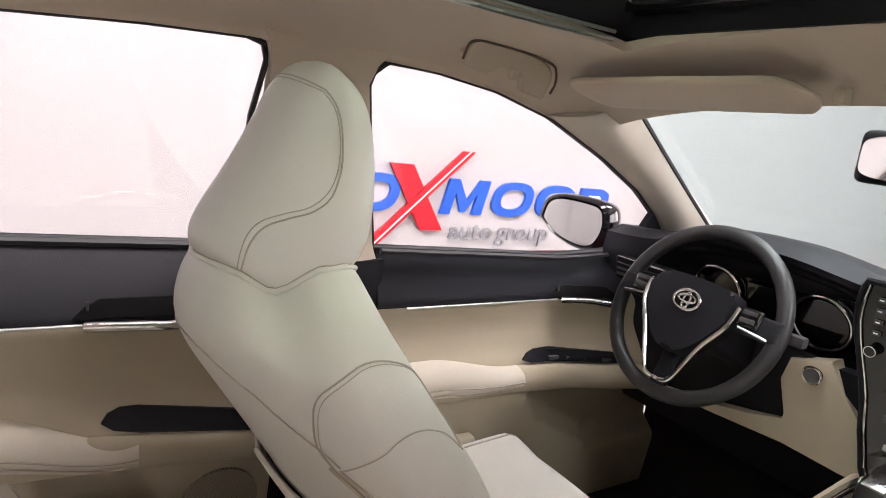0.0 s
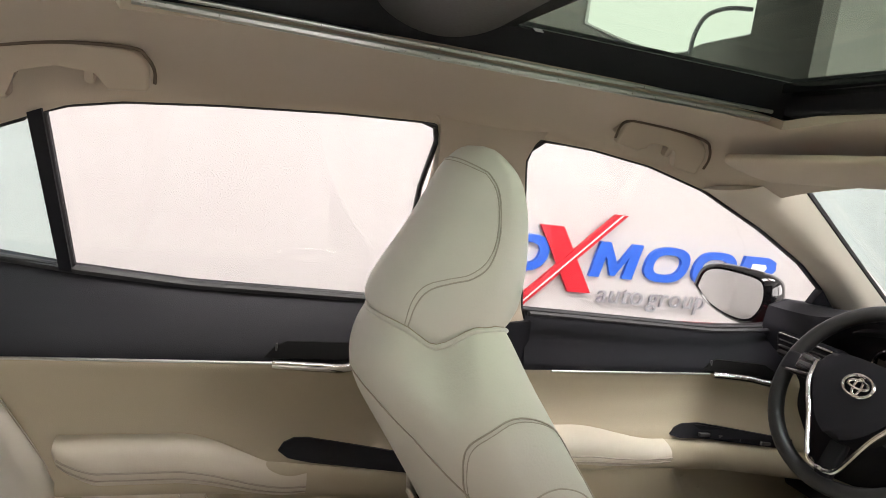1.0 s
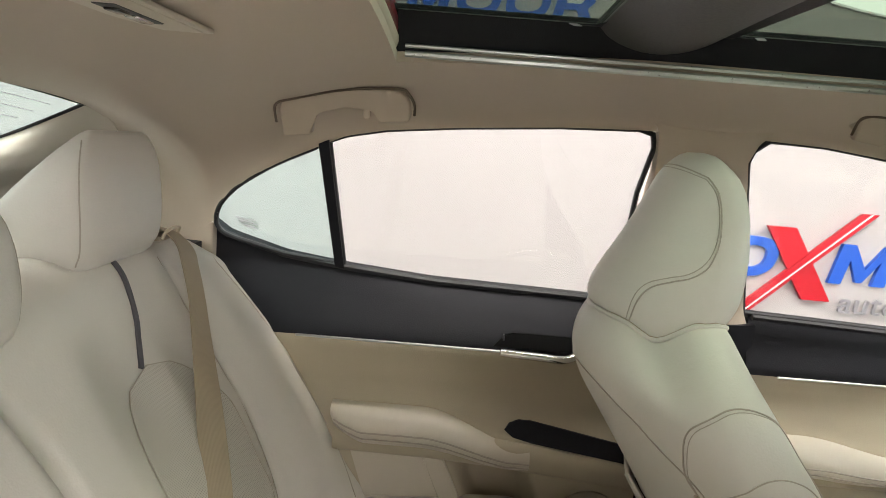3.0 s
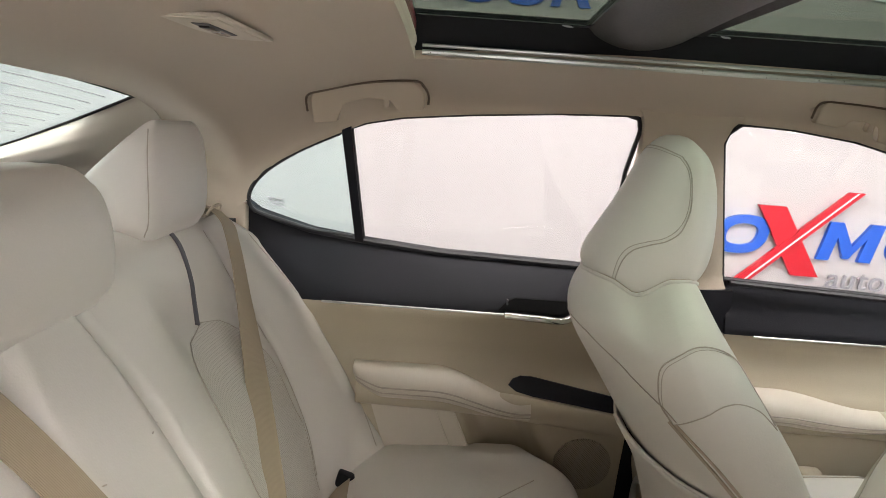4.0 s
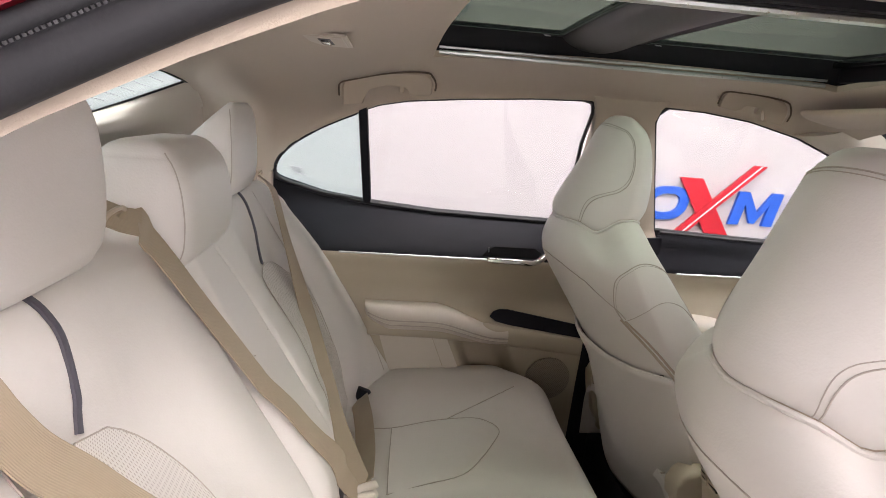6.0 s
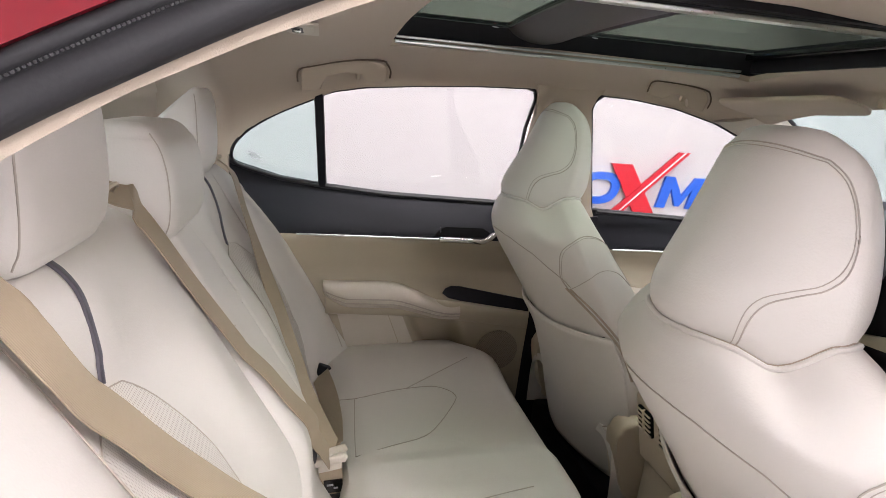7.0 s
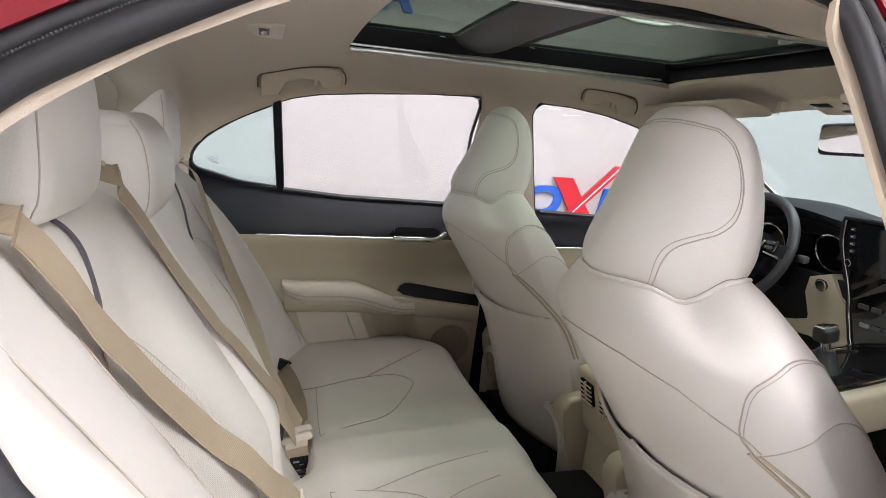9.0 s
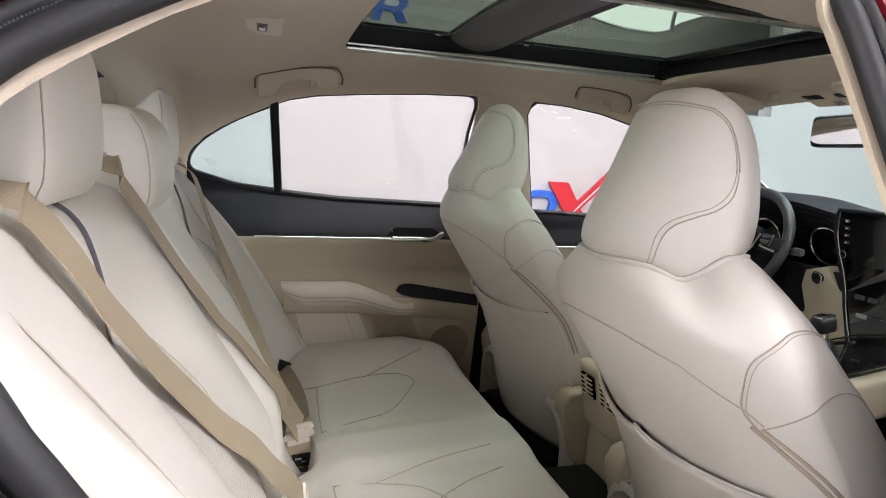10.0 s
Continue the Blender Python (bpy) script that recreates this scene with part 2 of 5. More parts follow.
class Loft:
    """A body from level sections: height, back x, front x, half width, bolster."""

    def __init__(self, rows, e=3.0, eb=None, mid=0.5, droop=0.0, rise=0.0):
        self.r, self.e, self.eb, self.mid, self.droop, self.rise = np.array(sorted(rows), float), e, eb or e, mid, droop, rise

    def sec(self, z):
        r = self.r
        h = min(0.016, (z - r[:, 0].min()) * 0.9, (r[:, 0].max() - z) * 0.9)
        zs = [z + h * d for d in (-1, -0.5, 0, 0.5, 1)]
        return [float(np.mean(np.interp(zs, r[:, 0], r[:, k]))) for k in range(1, r.shape[1])]

    def lift(self, X, Y, z):
        """How far the upper edge rises at the front and dips on the flanks."""
        hi = self.r[-1, 0]
        return (self.rise * X - 3.2 * self.rise * math.exp(-((X + 0.40) / 0.30) ** 2) * Y) * smooth(hi - 0.13, hi - 0.03, z)

    def place(self, X, sgn, z, grow=0.0):
        """X runs from -1 (back) to 1 (front); sgn picks the flank."""
        xb, xf, b, bol = self.sec(z)
        e = self.e if X > 0 else self.eb
        Y = max(0.0, 1 - abs(X) ** e) ** (1 / e)
        xm = xb + (xf - xb) * self.mid
        x = xm + ((xf - xm) if X > 0 else (xm - xb)) * X + grow * X + (bol * Y ** 3 * X ** 0.5 if X > 0 else 0)
        lo = self.r[0, 0]
        z += self.lift(X, Y, z)
        return Vector((x, sgn * (b + grow) * Y, z - self.droop * math.exp(-((X + 0.35) / 0.45) ** 2) * Y * (1 - smooth(lo, lo + 0.09, z))))

    def at(self, th, z, grow=0.0):
        c, s = math.cos(th), math.sin(th)
        e = self.e if c > 0 else self.eb
        return self.place(math.copysign(abs(c) ** (2 / e), c), 1 if s >= 0 else -1, z, grow)

    def side(self, x, z, sgn, grow=0.0):
        """The place on the flank (sgn: -1 right, 1 left) at x and z."""
        lo, hi = -1.0, 0.985
        for _ in range(30):
            m = (lo + hi) / 2
            if self.place(m, sgn, z).x < x:
                lo = m
            else:
                hi = m
        return self.place(lo, sgn, z, grow)

    def mesh(self, n=64, levels=60):
        r = self.r
        lo, hi = r[:, 0].min(), r[:, 0].max()
        zs = sorted(set(np.linspace(lo, hi, levels).tolist() + r[:, 0].tolist()))
        bm = bmesh.new()
        rows = [[bm.verts.new(self.at(k * math.tau / n, z)) for k in range(n)] for z in zs]
        for a, b in zip(rows, rows[1:]):
            for k in range(n):
                bm.faces.new((a[k], a[(k + 1) % n], b[(k + 1) % n], b[k]))
        bm.faces.new(rows[0][::-1])
        bm.faces.new(rows[-1])
        return bm


def soft(ob, levels=1):
    m = ob.modifiers.new("soft", "SUBSURF")
    m.levels = m.render_levels = levels
    return ob


# ---- studio ----
TURN = -2.5


def turned(x, y, z):
    a = radians(TURN)
    return (x * math.cos(a) - y * math.sin(a), x * math.sin(a) + y * math.cos(a), z)


def wall(name, a, b, z0, z1, label, thick=0.12, mat=WALL):
    """A wall from a to b on the plan, with its thickness outwards."""
    (ax, ay), (bx, by) = a, b
    d = Vector((bx - ax, by - ay, 0))
    n = Vector((d.y, -d.x, 0)).normalized() * thick
    bm = bmesh.new()
    lo = [Vector((ax, ay, z0)), Vector((bx, by, z0)), Vector((bx, by, z0)) + n, Vector((ax, ay, z0)) + n]
    vs = [bm.verts.new(turned(*(p + Vector((0, 0, h))))) for h in (0, z1 - z0) for p in lo]
    for f in ((0, 1, 2, 3), (7, 6, 5, 4), (0, 4, 5, 1), (1, 5, 6, 2), (2, 6, 7, 3), (3, 7, 4, 0)):
        bm.faces.new([vs[i] for i in f])
    return tagged(part(name, bm, mat, None, label, False), "", "wall", kind="structure")


XW0, XW1, YW0, YW1, ZC = -4.6, 7.0, -5.2, 3.62, 3.4
wall("wall_north", (XW1, YW1), (XW0, YW1), 0, ZC, "plain white painted studio wall carrying a raised sign")
# unseen wall; its grey only dims the light on the near side
wall("wall_south", (XW0, YW0), (XW1, YW0), 0, ZC, "unseen plain studio wall, greyed to bounce less light", mat=DARK_WALL)
wall("wall_east", (XW1, YW0), (XW1, YW1), 0, ZC, "plain white painted studio wall")
wall("wall_west", (XW0, YW1), (XW0, YW0), 0, ZC, "plain white painted studio wall")
wall("partition_return", (XW1, 2.50), (2.72, 2.50), 0, ZC, "plain white full-height studio wall beside the partition")
wall("partition", (2.72, 2.50), (XW0, 2.50), 0, 1.5, "low white studio partition with a raised sign")
tagged(part("floor", block((12.6, 9.8, 0.1), (1.2, -0.8, -0.05)), FLOOR, None, "dark grey polished studio floor", False), "", "floor", kind="structure")
tagged(part("ceiling", block((12.6, 9.8, 0.1), (1.2, -0.8, ZC + 0.05)), WALL, None, "white studio ceiling", False), "", "ceiling", kind="structure")
# unseen luminous panels, added and spaced to balance light on seats and pillars
for y, row in ((-3.4, (1.5,)), (-2.2, (1.5,)), (-0.7, (-3.6,)), (0.3, (-1.9, 0.35, 2.6))):
    for x in row:
        lamp = thing("ceiling_fill", "unseen luminous panel added under the studio ceiling to light the cabin", "ceiling light", "studio ceiling lights", at=(x, y, ZC))
        part("frame", block((1.9, 0.94, 0.03), (0, 0, -0.016), 0.004), WHITE, lamp)
        part("diffuser", block((1.82, 0.86, 0.012), (0, 0, -0.037), 0.003), PANEL_LIGHT, lamp, "glowing white face", False)
# unseen glowing panels added on three walls to light the cabin from low down
for x, y, a in ((1.4, YW0 + 0.004, 0), (3.6, YW0 + 0.004, 0), (XW1 - 0.004, -3.9, 90), (XW1 - 0.004, -1.8, 90), (XW1 - 0.004, 0.3, 90), (XW0 + 0.004, -1.0, -90), (XW0 + 0.004, -3.0, -90)):
    w = thing("wall_fill_panel", "unseen tall glowing panel added on a studio wall as fill light", "window", "shopfront windows", at=turned(x, y, 1.75))
    w.rotation_euler = (0, 0, radians(TURN + a))
    part("frame", block((1.96, 0.03, 1.86), (0, 0.016, 0), 0.004), WHITE, w)
    part("pane", block((1.84, 0.012, 1.74), (0, 0.037, 0), 0.003), WALL_FILL, w, "glowing white fill pane", False)
# glowing shape added on the wall to give the front roof pane its bright patch
wl = thing("wall_glow", "glowing white angular shape that makes the bright patch in the roof pane", "wall light", at=turned(2.42, YW1 - 0.005, 2.50))
wl.rotation_euler = (0, 0, radians(TURN))
PANEL = [(-0.64, -0.22), (-0.42, -0.265), (-0.22, -0.295), (0.04, -0.30), (0.14, -0.275), (0.24, -0.21), (0.43, -0.14), (0.64, -0.07), (0.64, 0.36), (-0.64, 0.36)]
for name, mat, k, y, lab in (("frame", WHITE, 1.03, -0.002, ""), ("diffuser", WALL_GLOW, 1.0, -0.028, "glowing white face")):
    part(name, prism([(a * k, b * k) for a, b in PANEL], lambda a, b: (a, y, b), (0, -0.018, 0)), mat, wl, lab, False)
part("cable", tube(curve_points([(0.16, -0.06, -0.30), (0.17, -0.06, -0.16), (0.24, -0.06, -0.02), (0.40, -0.06, 0.06), (0.60, -0.06, 0.09)], 30), 0.016, 8), GREY, wl, "grey cable looped across the panel")


def sign(name, at, label):
    """Raised studio sign: slanted blue shapes, a red cross and two small grey words."""
    s = thing(name, label, "sign", "studio signs", at=at)
    s.rotation_euler = (0, 0, radians(TURN))
    T = 0.022
    sl = 0.22

    def flat(a, b):
        return (a + sl * b, 0, b)

    def bar(name, pts, mat, push=0.0):
        part(name, prism(pts, lambda a, b: (a, -push, b), (0, T, 0)), mat, s, smooth=False)

    def oval(cx, cz, rx, rz, w):
        n = 40
        o = [(cx + rx * math.copysign(abs(math.cos(t)) ** 0.8, math.cos(t)), cz + rz * math.copysign(abs(math.sin(t)) ** 0.8, math.sin(t))) for t in [k * math.tau / n for k in range(n)]]
        i = [(cx + (rx - w) * math.copysign(abs(math.cos(t)) ** 0.8, math.cos(t)), cz + (rz - w * 0.8) * math.copysign(abs(math.sin(t)) ** 0.8, math.sin(t))) for t in [k * math.tau / n for k in range(n)]]
        part("ring", ring_plate(o, i, flat, (0, T, 0)), BLUE, s, smooth=False)

    oval(-0.39, 0.095, 0.125, 0.095, 0.052)
    oval(0.44, 0.095, 0.135, 0.097, 0.052)
    oval(0.745, 0.095, 0.135, 0.097, 0.052)
    # the slanted blue zigzag shape
    z = 0.188
    bar("zigzag", [(0, 0), (0.042, z), (0.102, z), (0.158, 0.075), (0.235, z), (0.298, z), (0.256, 0), (0.196, 0), (0.222, 0.115), (0.15, 0.012), (0.124, 0.012), (0.086, 0.115), (0.058, 0)], BLUE)
    # the slanted blue block with an eye and a leg
    o = [(0.915, 0), (0.957, z), (1.12, z), (1.17, 0.165), (1.175, 0.12), (1.13, 0.078), (1.17, 0), (1.10, 0), (1.065, 0.07), (0.99, 0.07), (0.974, 0)]
    bar("block_shape", o, BLUE)
    bar("eye", [(1.0, 0.105), (1.009, 0.148), (1.095, 0.148), (1.108, 0.13), (1.09, 0.105)], WHITE, 0.003)
    # the red cross
    bar("slash", [(-0.45, -0.20), (0.095, 0.335), (0.165, 0.335), (-0.38, -0.20)], RED, 0.016)
    bar("stripe", [(-0.408, -0.198), (0.127, 0.333), (0.137, 0.333), (-0.398, -0.198)], WHITE, 0.019)
    bar("slope", [(-0.315, 0.245), (-0.185, 0.245), (0.02, -0.088), (-0.11, -0.088)], RED, 0.010)
    for word, a in (("auto", 0.06), ("group", 0.37)):
        cu = bpy.data.curves.new("word", "FONT")
        cu.body, cu.size, cu.extrude, cu.shear = word, 0.148, 0.006, 0.12
        cu.space_character = 1.06
        ob = new("word", cu)
        ob.parent = s
        ob.matrix_basis = pose(a, -0.002, -0.135, 90, 0, 0)
        cu.materials.append(GREY)
    return s


sign("wall_sign", (*turned(1.465, 2.478, 0)[:2], 0.752), "raised blue and red sign with grey words on the partition")
sign("wall_sign", (*turned(-0.762, YW1 - 0.03, 0)[:2], 2.055), "raised blue and red sign with grey words high on the wall")

# ---- the car's shell ----
BELT_X = (-0.66, -0.625, -0.516, -0.407, -0.241, 0.04, 0.356, 0.588, 0.809, 0.946, 1.106, 1.25)
BELT_Z = (1.085, 1.061, 1.031, 1.017, 1.003, 0.996, 0.985, 0.976, 0.967, 0.973, 0.992, 1.0)
TOP_X = (-0.655, -0.63, -0.616, -0.577, -0.528, -0.481, -0.426, -0.39, -0.324, -0.206, -0.046, 0.071, 0.276, 0.364, 0.481, 0.619, 0.796, 0.95, 1.053, 1.12, 1.25)
TOP_Z = (1.07, 1.09, 1.125, 1.158, 1.189, 1.213, 1.238, 1.254, 1.268, 1.281, 1.294, 1.299, 1.298, 1.295, 1.282, 1.252, 1.191, 1.128, 1.073, 1.03, 1.0)


def side_y(z):
    """The flank's inner face: leaning in above the belt."""
    return 0.697 - 0.5 * (z - 0.99) if z > 0.99 else 0.697


def on_side(s, out=0.0):
    return lambda x, z: (x, s * (side_y(z) + out), z)


def belt_z(x):
    return table(BELT_X, BELT_Z, x)


def top_z(x):
    return table(TOP_X, TOP_Z, x)


ROOF_X = (-0.86, -0.65, -0.46, -0.30, 0.0, 0.3, 0.5, 0.62, 0.74)
ROOF_Z = (1.300, 1.322, 1.332, 1.366, 1.376, 1.374, 1.366, 1.345, 1.308)


def roof_z(x):
    return float(np.mean([table(ROOF_X, ROOF_Z, x + d) for d in (-0.03, -0.015, 0, 0.015, 0.03)]))


NEAR_X = (-0.655, -0.64, -0.605, -0.57, -0.523, -0.46, -0.40, -0.33, -0.25, -0.1, 0.06, 0.13, 0.25, 0.30)
NEAR_Z = (1.07, 1.13, 1.172, 1.20, 1.232, 1.266, 1.294, 1.321, 1.337, 1.348, 1.349, 1.33, 1.30, 1.297)


def edge_z(x, s):
    """Where the headliner ends on the flank: the far windows, or the near doorway."""
    if x < -0.645:
        return 1.07
    return top_z(x) if s > 0 or x > 0.30 else table(NEAR_X, NEAR_Z, x)


def liner(x, y):
    """The headliner's height at a place on the plan."""
    zw = edge_z(x, 1 if y >= 0 else -1)
    yw = side_y(zw)
    s = min(1.0, abs(y) / yw)
    z = zw + (roof_z(x) - zw) * (1 - s ** 1.95) ** (1 / 1.95)
    k = smooth(-0.62, -0.80, x)
    if k > 0:
        # flatter and squarer towards the rear window
        z += k * (zw + (roof_z(x) - 0.026 * (abs(y) / 0.546) ** 0.9 - zw) * (1 - s ** 6) ** (1 / 6) - z)
    return z


SUN_X0, SUN_X1, SUN_Y = -0.292, 0.512, 0.325
body = thing("car_body", "red sedan body shell seen from inside its cabin", "car")


def liner_strip(x0, x1, s, y0=0.0):
    """A piece of headliner between x0 and x1 from y0 out to the flank."""
    def fn(u, v):
        x = x0 + (x1 - x0) * u
        zw = edge_z(x, s)
        yw = side_y(zw)
        y = y0 + (yw - y0) * (1 - (1 - v) ** 1.7)
        return (x, s * y, liner(x, s * y))
    return grid(fn, max(12, int((x1 - x0) * 90)), 36, (0, 0, 0.012))


for s in (1, -1):
    part("headliner_side", liner_strip(SUN_X0, SUN_X1, s, SUN_Y), HEADLINER, body)
    part("headliner_rear", liner_strip(-0.80, SUN_X0, s), HEADLINER, body)
    part("headliner_front", liner_strip(SUN_X1, 0.735, s), HEADLINER, body)
def rear_edge(v):
    """Half the width of the rear window, from its top edge down."""
    return 0.550 + 0.092 * v + 0.036 * math.sin(math.pi * v) ** 0.9


# the rear pillar trims, down to the parcel shelf
for s in (1, -1):
    def pillar(u, v, s=s):
        x = -0.795 - 0.56 * u
        zt, yt = 1.275 - 0.20 * u, rear_edge(u) + 0.002
        z = 1.0 + (zt - 1.0) * v
        swell = table((0.0, 0.4, 0.6, 0.72, 0.82, 0.92, 1.0), (0.0, 0.0, 0.010, 0.040, 0.040, 0.024, 0.0), v) * smooth(0.0, 0.30, u)
        return (x, s * (0.70 + (yt - 0.70) * v ** (4 - 2.4 * smooth(0.0, 0.35, u)) - swell), z)
    # paler cream than the headliner, to carry the rear window's light in the colour
    part("rear_pillar_trim", grid(pillar, 40, 40, (0, s * 0.02, 0)), BEIGE_LIGHT, body)


# window openings and the pillar between them
REAR_WIN = [(x, top_z(x)) for x in (-0.63, -0.616, -0.577, -0.528, -0.481, -0.426, -0.39, -0.324, -0.206, -0.12, -0.046, 0.02, 0.071)] + [(0.094, 1.293), (0.101, 1.275)]
REAR_WIN += [(0.094, 1.2), (0.10, 1.1), (0.105, belt_z(0.1))] + [(x, belt_z(x)) for x in (0.04, -0.1, -0.241, -0.33, -0.407, -0.46, -0.516, -0.57, -0.625)] + [(-0.634, 1.075)]
FRONT_WIN = [(0.256, 1.262), (0.258, 1.28), (0.276, 1.297)] + [(x, top_z(x)) for x in (0.32, 0.364, 0.42, 0.481, 0.55, 0.619, 0.70, 0.796, 0.88, 0.95, 1.0, 1.053)]
FRONT_WIN += [(1.10, 1.035), (1.115, 0.995)] + [(x, belt_z(x)) for x in (1.03, 0.946, 0.88, 0.809, 0.7, 0.588, 0.47, 0.356)] + [(0.31, 1.11)]


def spread(o, k):
    """An outline pushed outwards by k."""
    n = len(o)
    c = []
    for i in range(n):
        a, b = Vector(o[i - 1]), Vector(o[(i + 1) % n])
        d = (b - a).normalized()
        c.append((o[i][0] - d.y * k, o[i][1] + d.x * k))
    return c


def bands(s, name, o, glassmat, label, edge=0.003):
    w = thing(name, label, "window", "car side windows", "structure")
    part("glass", prism(spread(o, 0.012), on_side(s, 0.022), (0, s * 0.004, 0)), glassmat, w, smooth=False).visible_shadow = False
    ring = [on_side(s, 0.004)(a, b) for a, b in o]
    part("seal", tube(ring, edge, 8, True), RUBBER, w, "thin black rubber seal")
    part("channel", ring_plate(spread(o, 0.006), spread(o, 0.0005), on_side(s, 0.008), (0, s * 0.012, 0)), RUBBER, w)
    return w


qi = [(-0.417, belt_z(-0.417)), (-0.46, belt_z(-0.46)), (-0.516, belt_z(-0.516)), (-0.57, belt_z(-0.57)), (-0.610, 1.057), (-0.628, 1.068), (-0.633, 1.086), (-0.624, 1.110), (-0.606, 1.133), (-0.577, 1.158), (-0.528, 1.189), (-0.481, 1.213), (-0.433, top_z(-0.433))]
qi = [(p.x, p.y) for p in curve_points([Vector((a, b, 0)) for a, b in qi], 48)]
main = [(-0.418, top_z(-0.418))] + [p for p in REAR_WIN if p[0] > -0.41] + [(-0.402, belt_z(-0.402))]
w = bands(1, "window_1", main, SIDE_GLASS, "clear side window of the closed rear door")
q = bands(1, "window_2", qi, TINT_GLASS, "small pale green quarter window behind the rear door glass", 0.004)
div = [(-0.435, top_z(-0.435) + 0.004), (-0.418, top_z(-0.418) + 0.004), (-0.402, belt_z(-0.402) - 0.006), (-0.419, belt_z(-0.419) - 0.006)]
part("divider_bar", prism(div, on_side(1, -0.006), (0, 0.03, 0)), BLACK_SOFT, w, "black upright divider bar", False)
for k in range(5):
    part("print_bar", prism([(-0.60 + 0.003 * k, 1.094 - 0.004 * k), (-0.565 - 0.004 * (k % 2), 1.089 - 0.004 * k), (-0.565 - 0.004 * (k % 2), 1.0875 - 0.004 * k), (-0.60 + 0.003 * k, 1.0925 - 0.004 * k)], on_side(1, 0.018), (0, 0.002, 0)), GREY, q, "small etched grey marking", False)
bands(1, "window_3", FRONT_WIN, SIDE_GLASS, "clear side window of the closed front door")
bands(-1, "window_4", FRONT_WIN, SIDE_GLASS, "clear side window of the closed front passenger door")


def b_pillar(s):
    """The beige pillar trim between the doors, with its black foot."""
    def fn(u, v):
        z = 0.955 + ((1.318 if s > 0 else 1.352) - 0.955) * v
        a = table((0.955, 1.24, 1.3, 1.32), (0.11, 0.112, 0.10, 0.08) if s > 0 else (0.106, 0.092, 0.084, 0.078), z)
        b = table((0.955, 0.985, 1.262, 1.29, 1.32), (0.365, 0.352, 0.252, 0.258, 0.28), z)
        x = a + (b - a) * u
        bulge = (0.022 - 0.026 * smooth(1.20, 1.305, z)) * (1 - abs(2 * u - 1) ** 3) if s > 0 else 0.0
        return (x, s * (side_y(min(z, 1.31)) - 0.004 - bulge), z)
    return grid(fn, 16, 26, (0, s * (0.03 if s > 0 else 0.008), 0))


for s in (1, -1):
    part("pillar_trim", b_pillar(s), BEIGE_TRIM if s < 0 else HEADLINER, body, "beige centre pillar trim")
    part("pillar_foot", grid(lambda u, v, s=s: (0.10 + 0.275 * u, s * (0.688 - 0.02 * (1 - abs(2 * u - 1) ** 3)), 0.32 + 0.645 * v), 10, 12, (0, s * 0.03, 0)), BLACK_SOFT, body, "black lower pillar trim")


def a_pillar(s):
    def fn(u, v):
        x0 = 0.60 + 0.55 * u
        lo = Vector((x0, s * (side_y(top_z(x0)) - 0.003), top_z(x0)))
        hi = Vector((0.735 + 0.50 * u, s * (0.50 + 0.13 * u), 1.305 - 0.255 * u))
        p = lo.lerp(hi, v)
        p.y -= s * 0.018 * math.sin(math.pi * v)
        p.z -= 0.012 * math.sin(math.pi * v)
        return p
    return grid(fn, 30, 12, (0, s * 0.02, 0.006))


for s in (1, -1):
    part("windscreen_pillar_trim", a_pillar(s), BEIGE_LIGHT, body, "pale beige windscreen pillar trim")
    part("pillar_edge", tube(curve_points([(0.735, s * 0.502, 1.307), (0.98, s * 0.566, 1.18), (1.235, s * 0.632, 1.05)], 20), 0.006, 6), RUBBER, body)
    # small black triangle at the mirror's foot
    part("mirror_sail", prism([(1.045, 1.075), (1.115, 1.03), (1.125, 0.985), (1.04, 0.985)], on_side(s, -0.004), (0, s * 0.02, 0)), BLACK_SOFT, body, smooth=False)

ws = thing("windscreen", "large pale green laminated windscreen", "window", kind="structure")
part("pane", grid(lambda u, v: (0.725 + 0.62 * v + 0.06 * (1 - (2 * u - 1) ** 2), (2 * u - 1) * (0.515 + 0.14 * v), 1.312 - 0.30 * v), 20, 12, (0.004, 0, 0.004)), TINT_GLASS, ws).visible_shadow = False
rw = thing("rear_window", "sloping rear window with fine heating lines", "window", kind="structure")


def rear_glass(u, v):
    k = 1 - (2 * u - 1) ** 2
    return Vector((-0.80 - 0.55 * v - 0.02 * k, (2 * u - 1) * rear_edge(v), 1.276 + 0.040 * k - 0.20 * v))


part("pane", grid(rear_glass, 20, 10, (-0.002, 0, 0.004)), TINT_GLASS, rw).visible_shadow = False
for k in range(15):
    v = 0.07 + 0.86 * k / 14
    part("heating_line", tube([rear_glass(0.04 + 0.92 * i / 16, v) - Vector((0, 0, 0.003)) for i in range(17)], 0.0005, 4), GREY, rw)
for s in (0, 1):
    part("edge_band", tube([rear_glass(s, i / 12) - Vector((0, 0, 0.002)) for i in range(13)], 0.004, 6, flat=0.5), RUBBER, rw)
part("edge_band", tube([rear_glass(i / 24, 0) - Vector((0, 0, 0.002)) for i in range(25)], 0.008, 6), RUBBER, rw)
part("edge_band", tube([rear_glass(i / 24, 1) - Vector((0, 0, 0.002)) for i in range(25)], 0.02, 6), RUBBER, rw)
part("parcel_shelf", grid(lambda u, v: (-0.66 - 0.74 * u, (2 * v - 1) * 0.70, 1.045 + 0.02 * u), 10, 10, (0, 0, -0.03)), BLACK_SOFT, body, "black parcel shelf behind the rear seats")

for s in (1, -1):
    part("rear_side_trim", block((0.31, 0.022, 0.225), (-0.795, s * 0.669, 0.9675), 0.004), HEADLINER, body, "beige trim beside the rear bench", False)

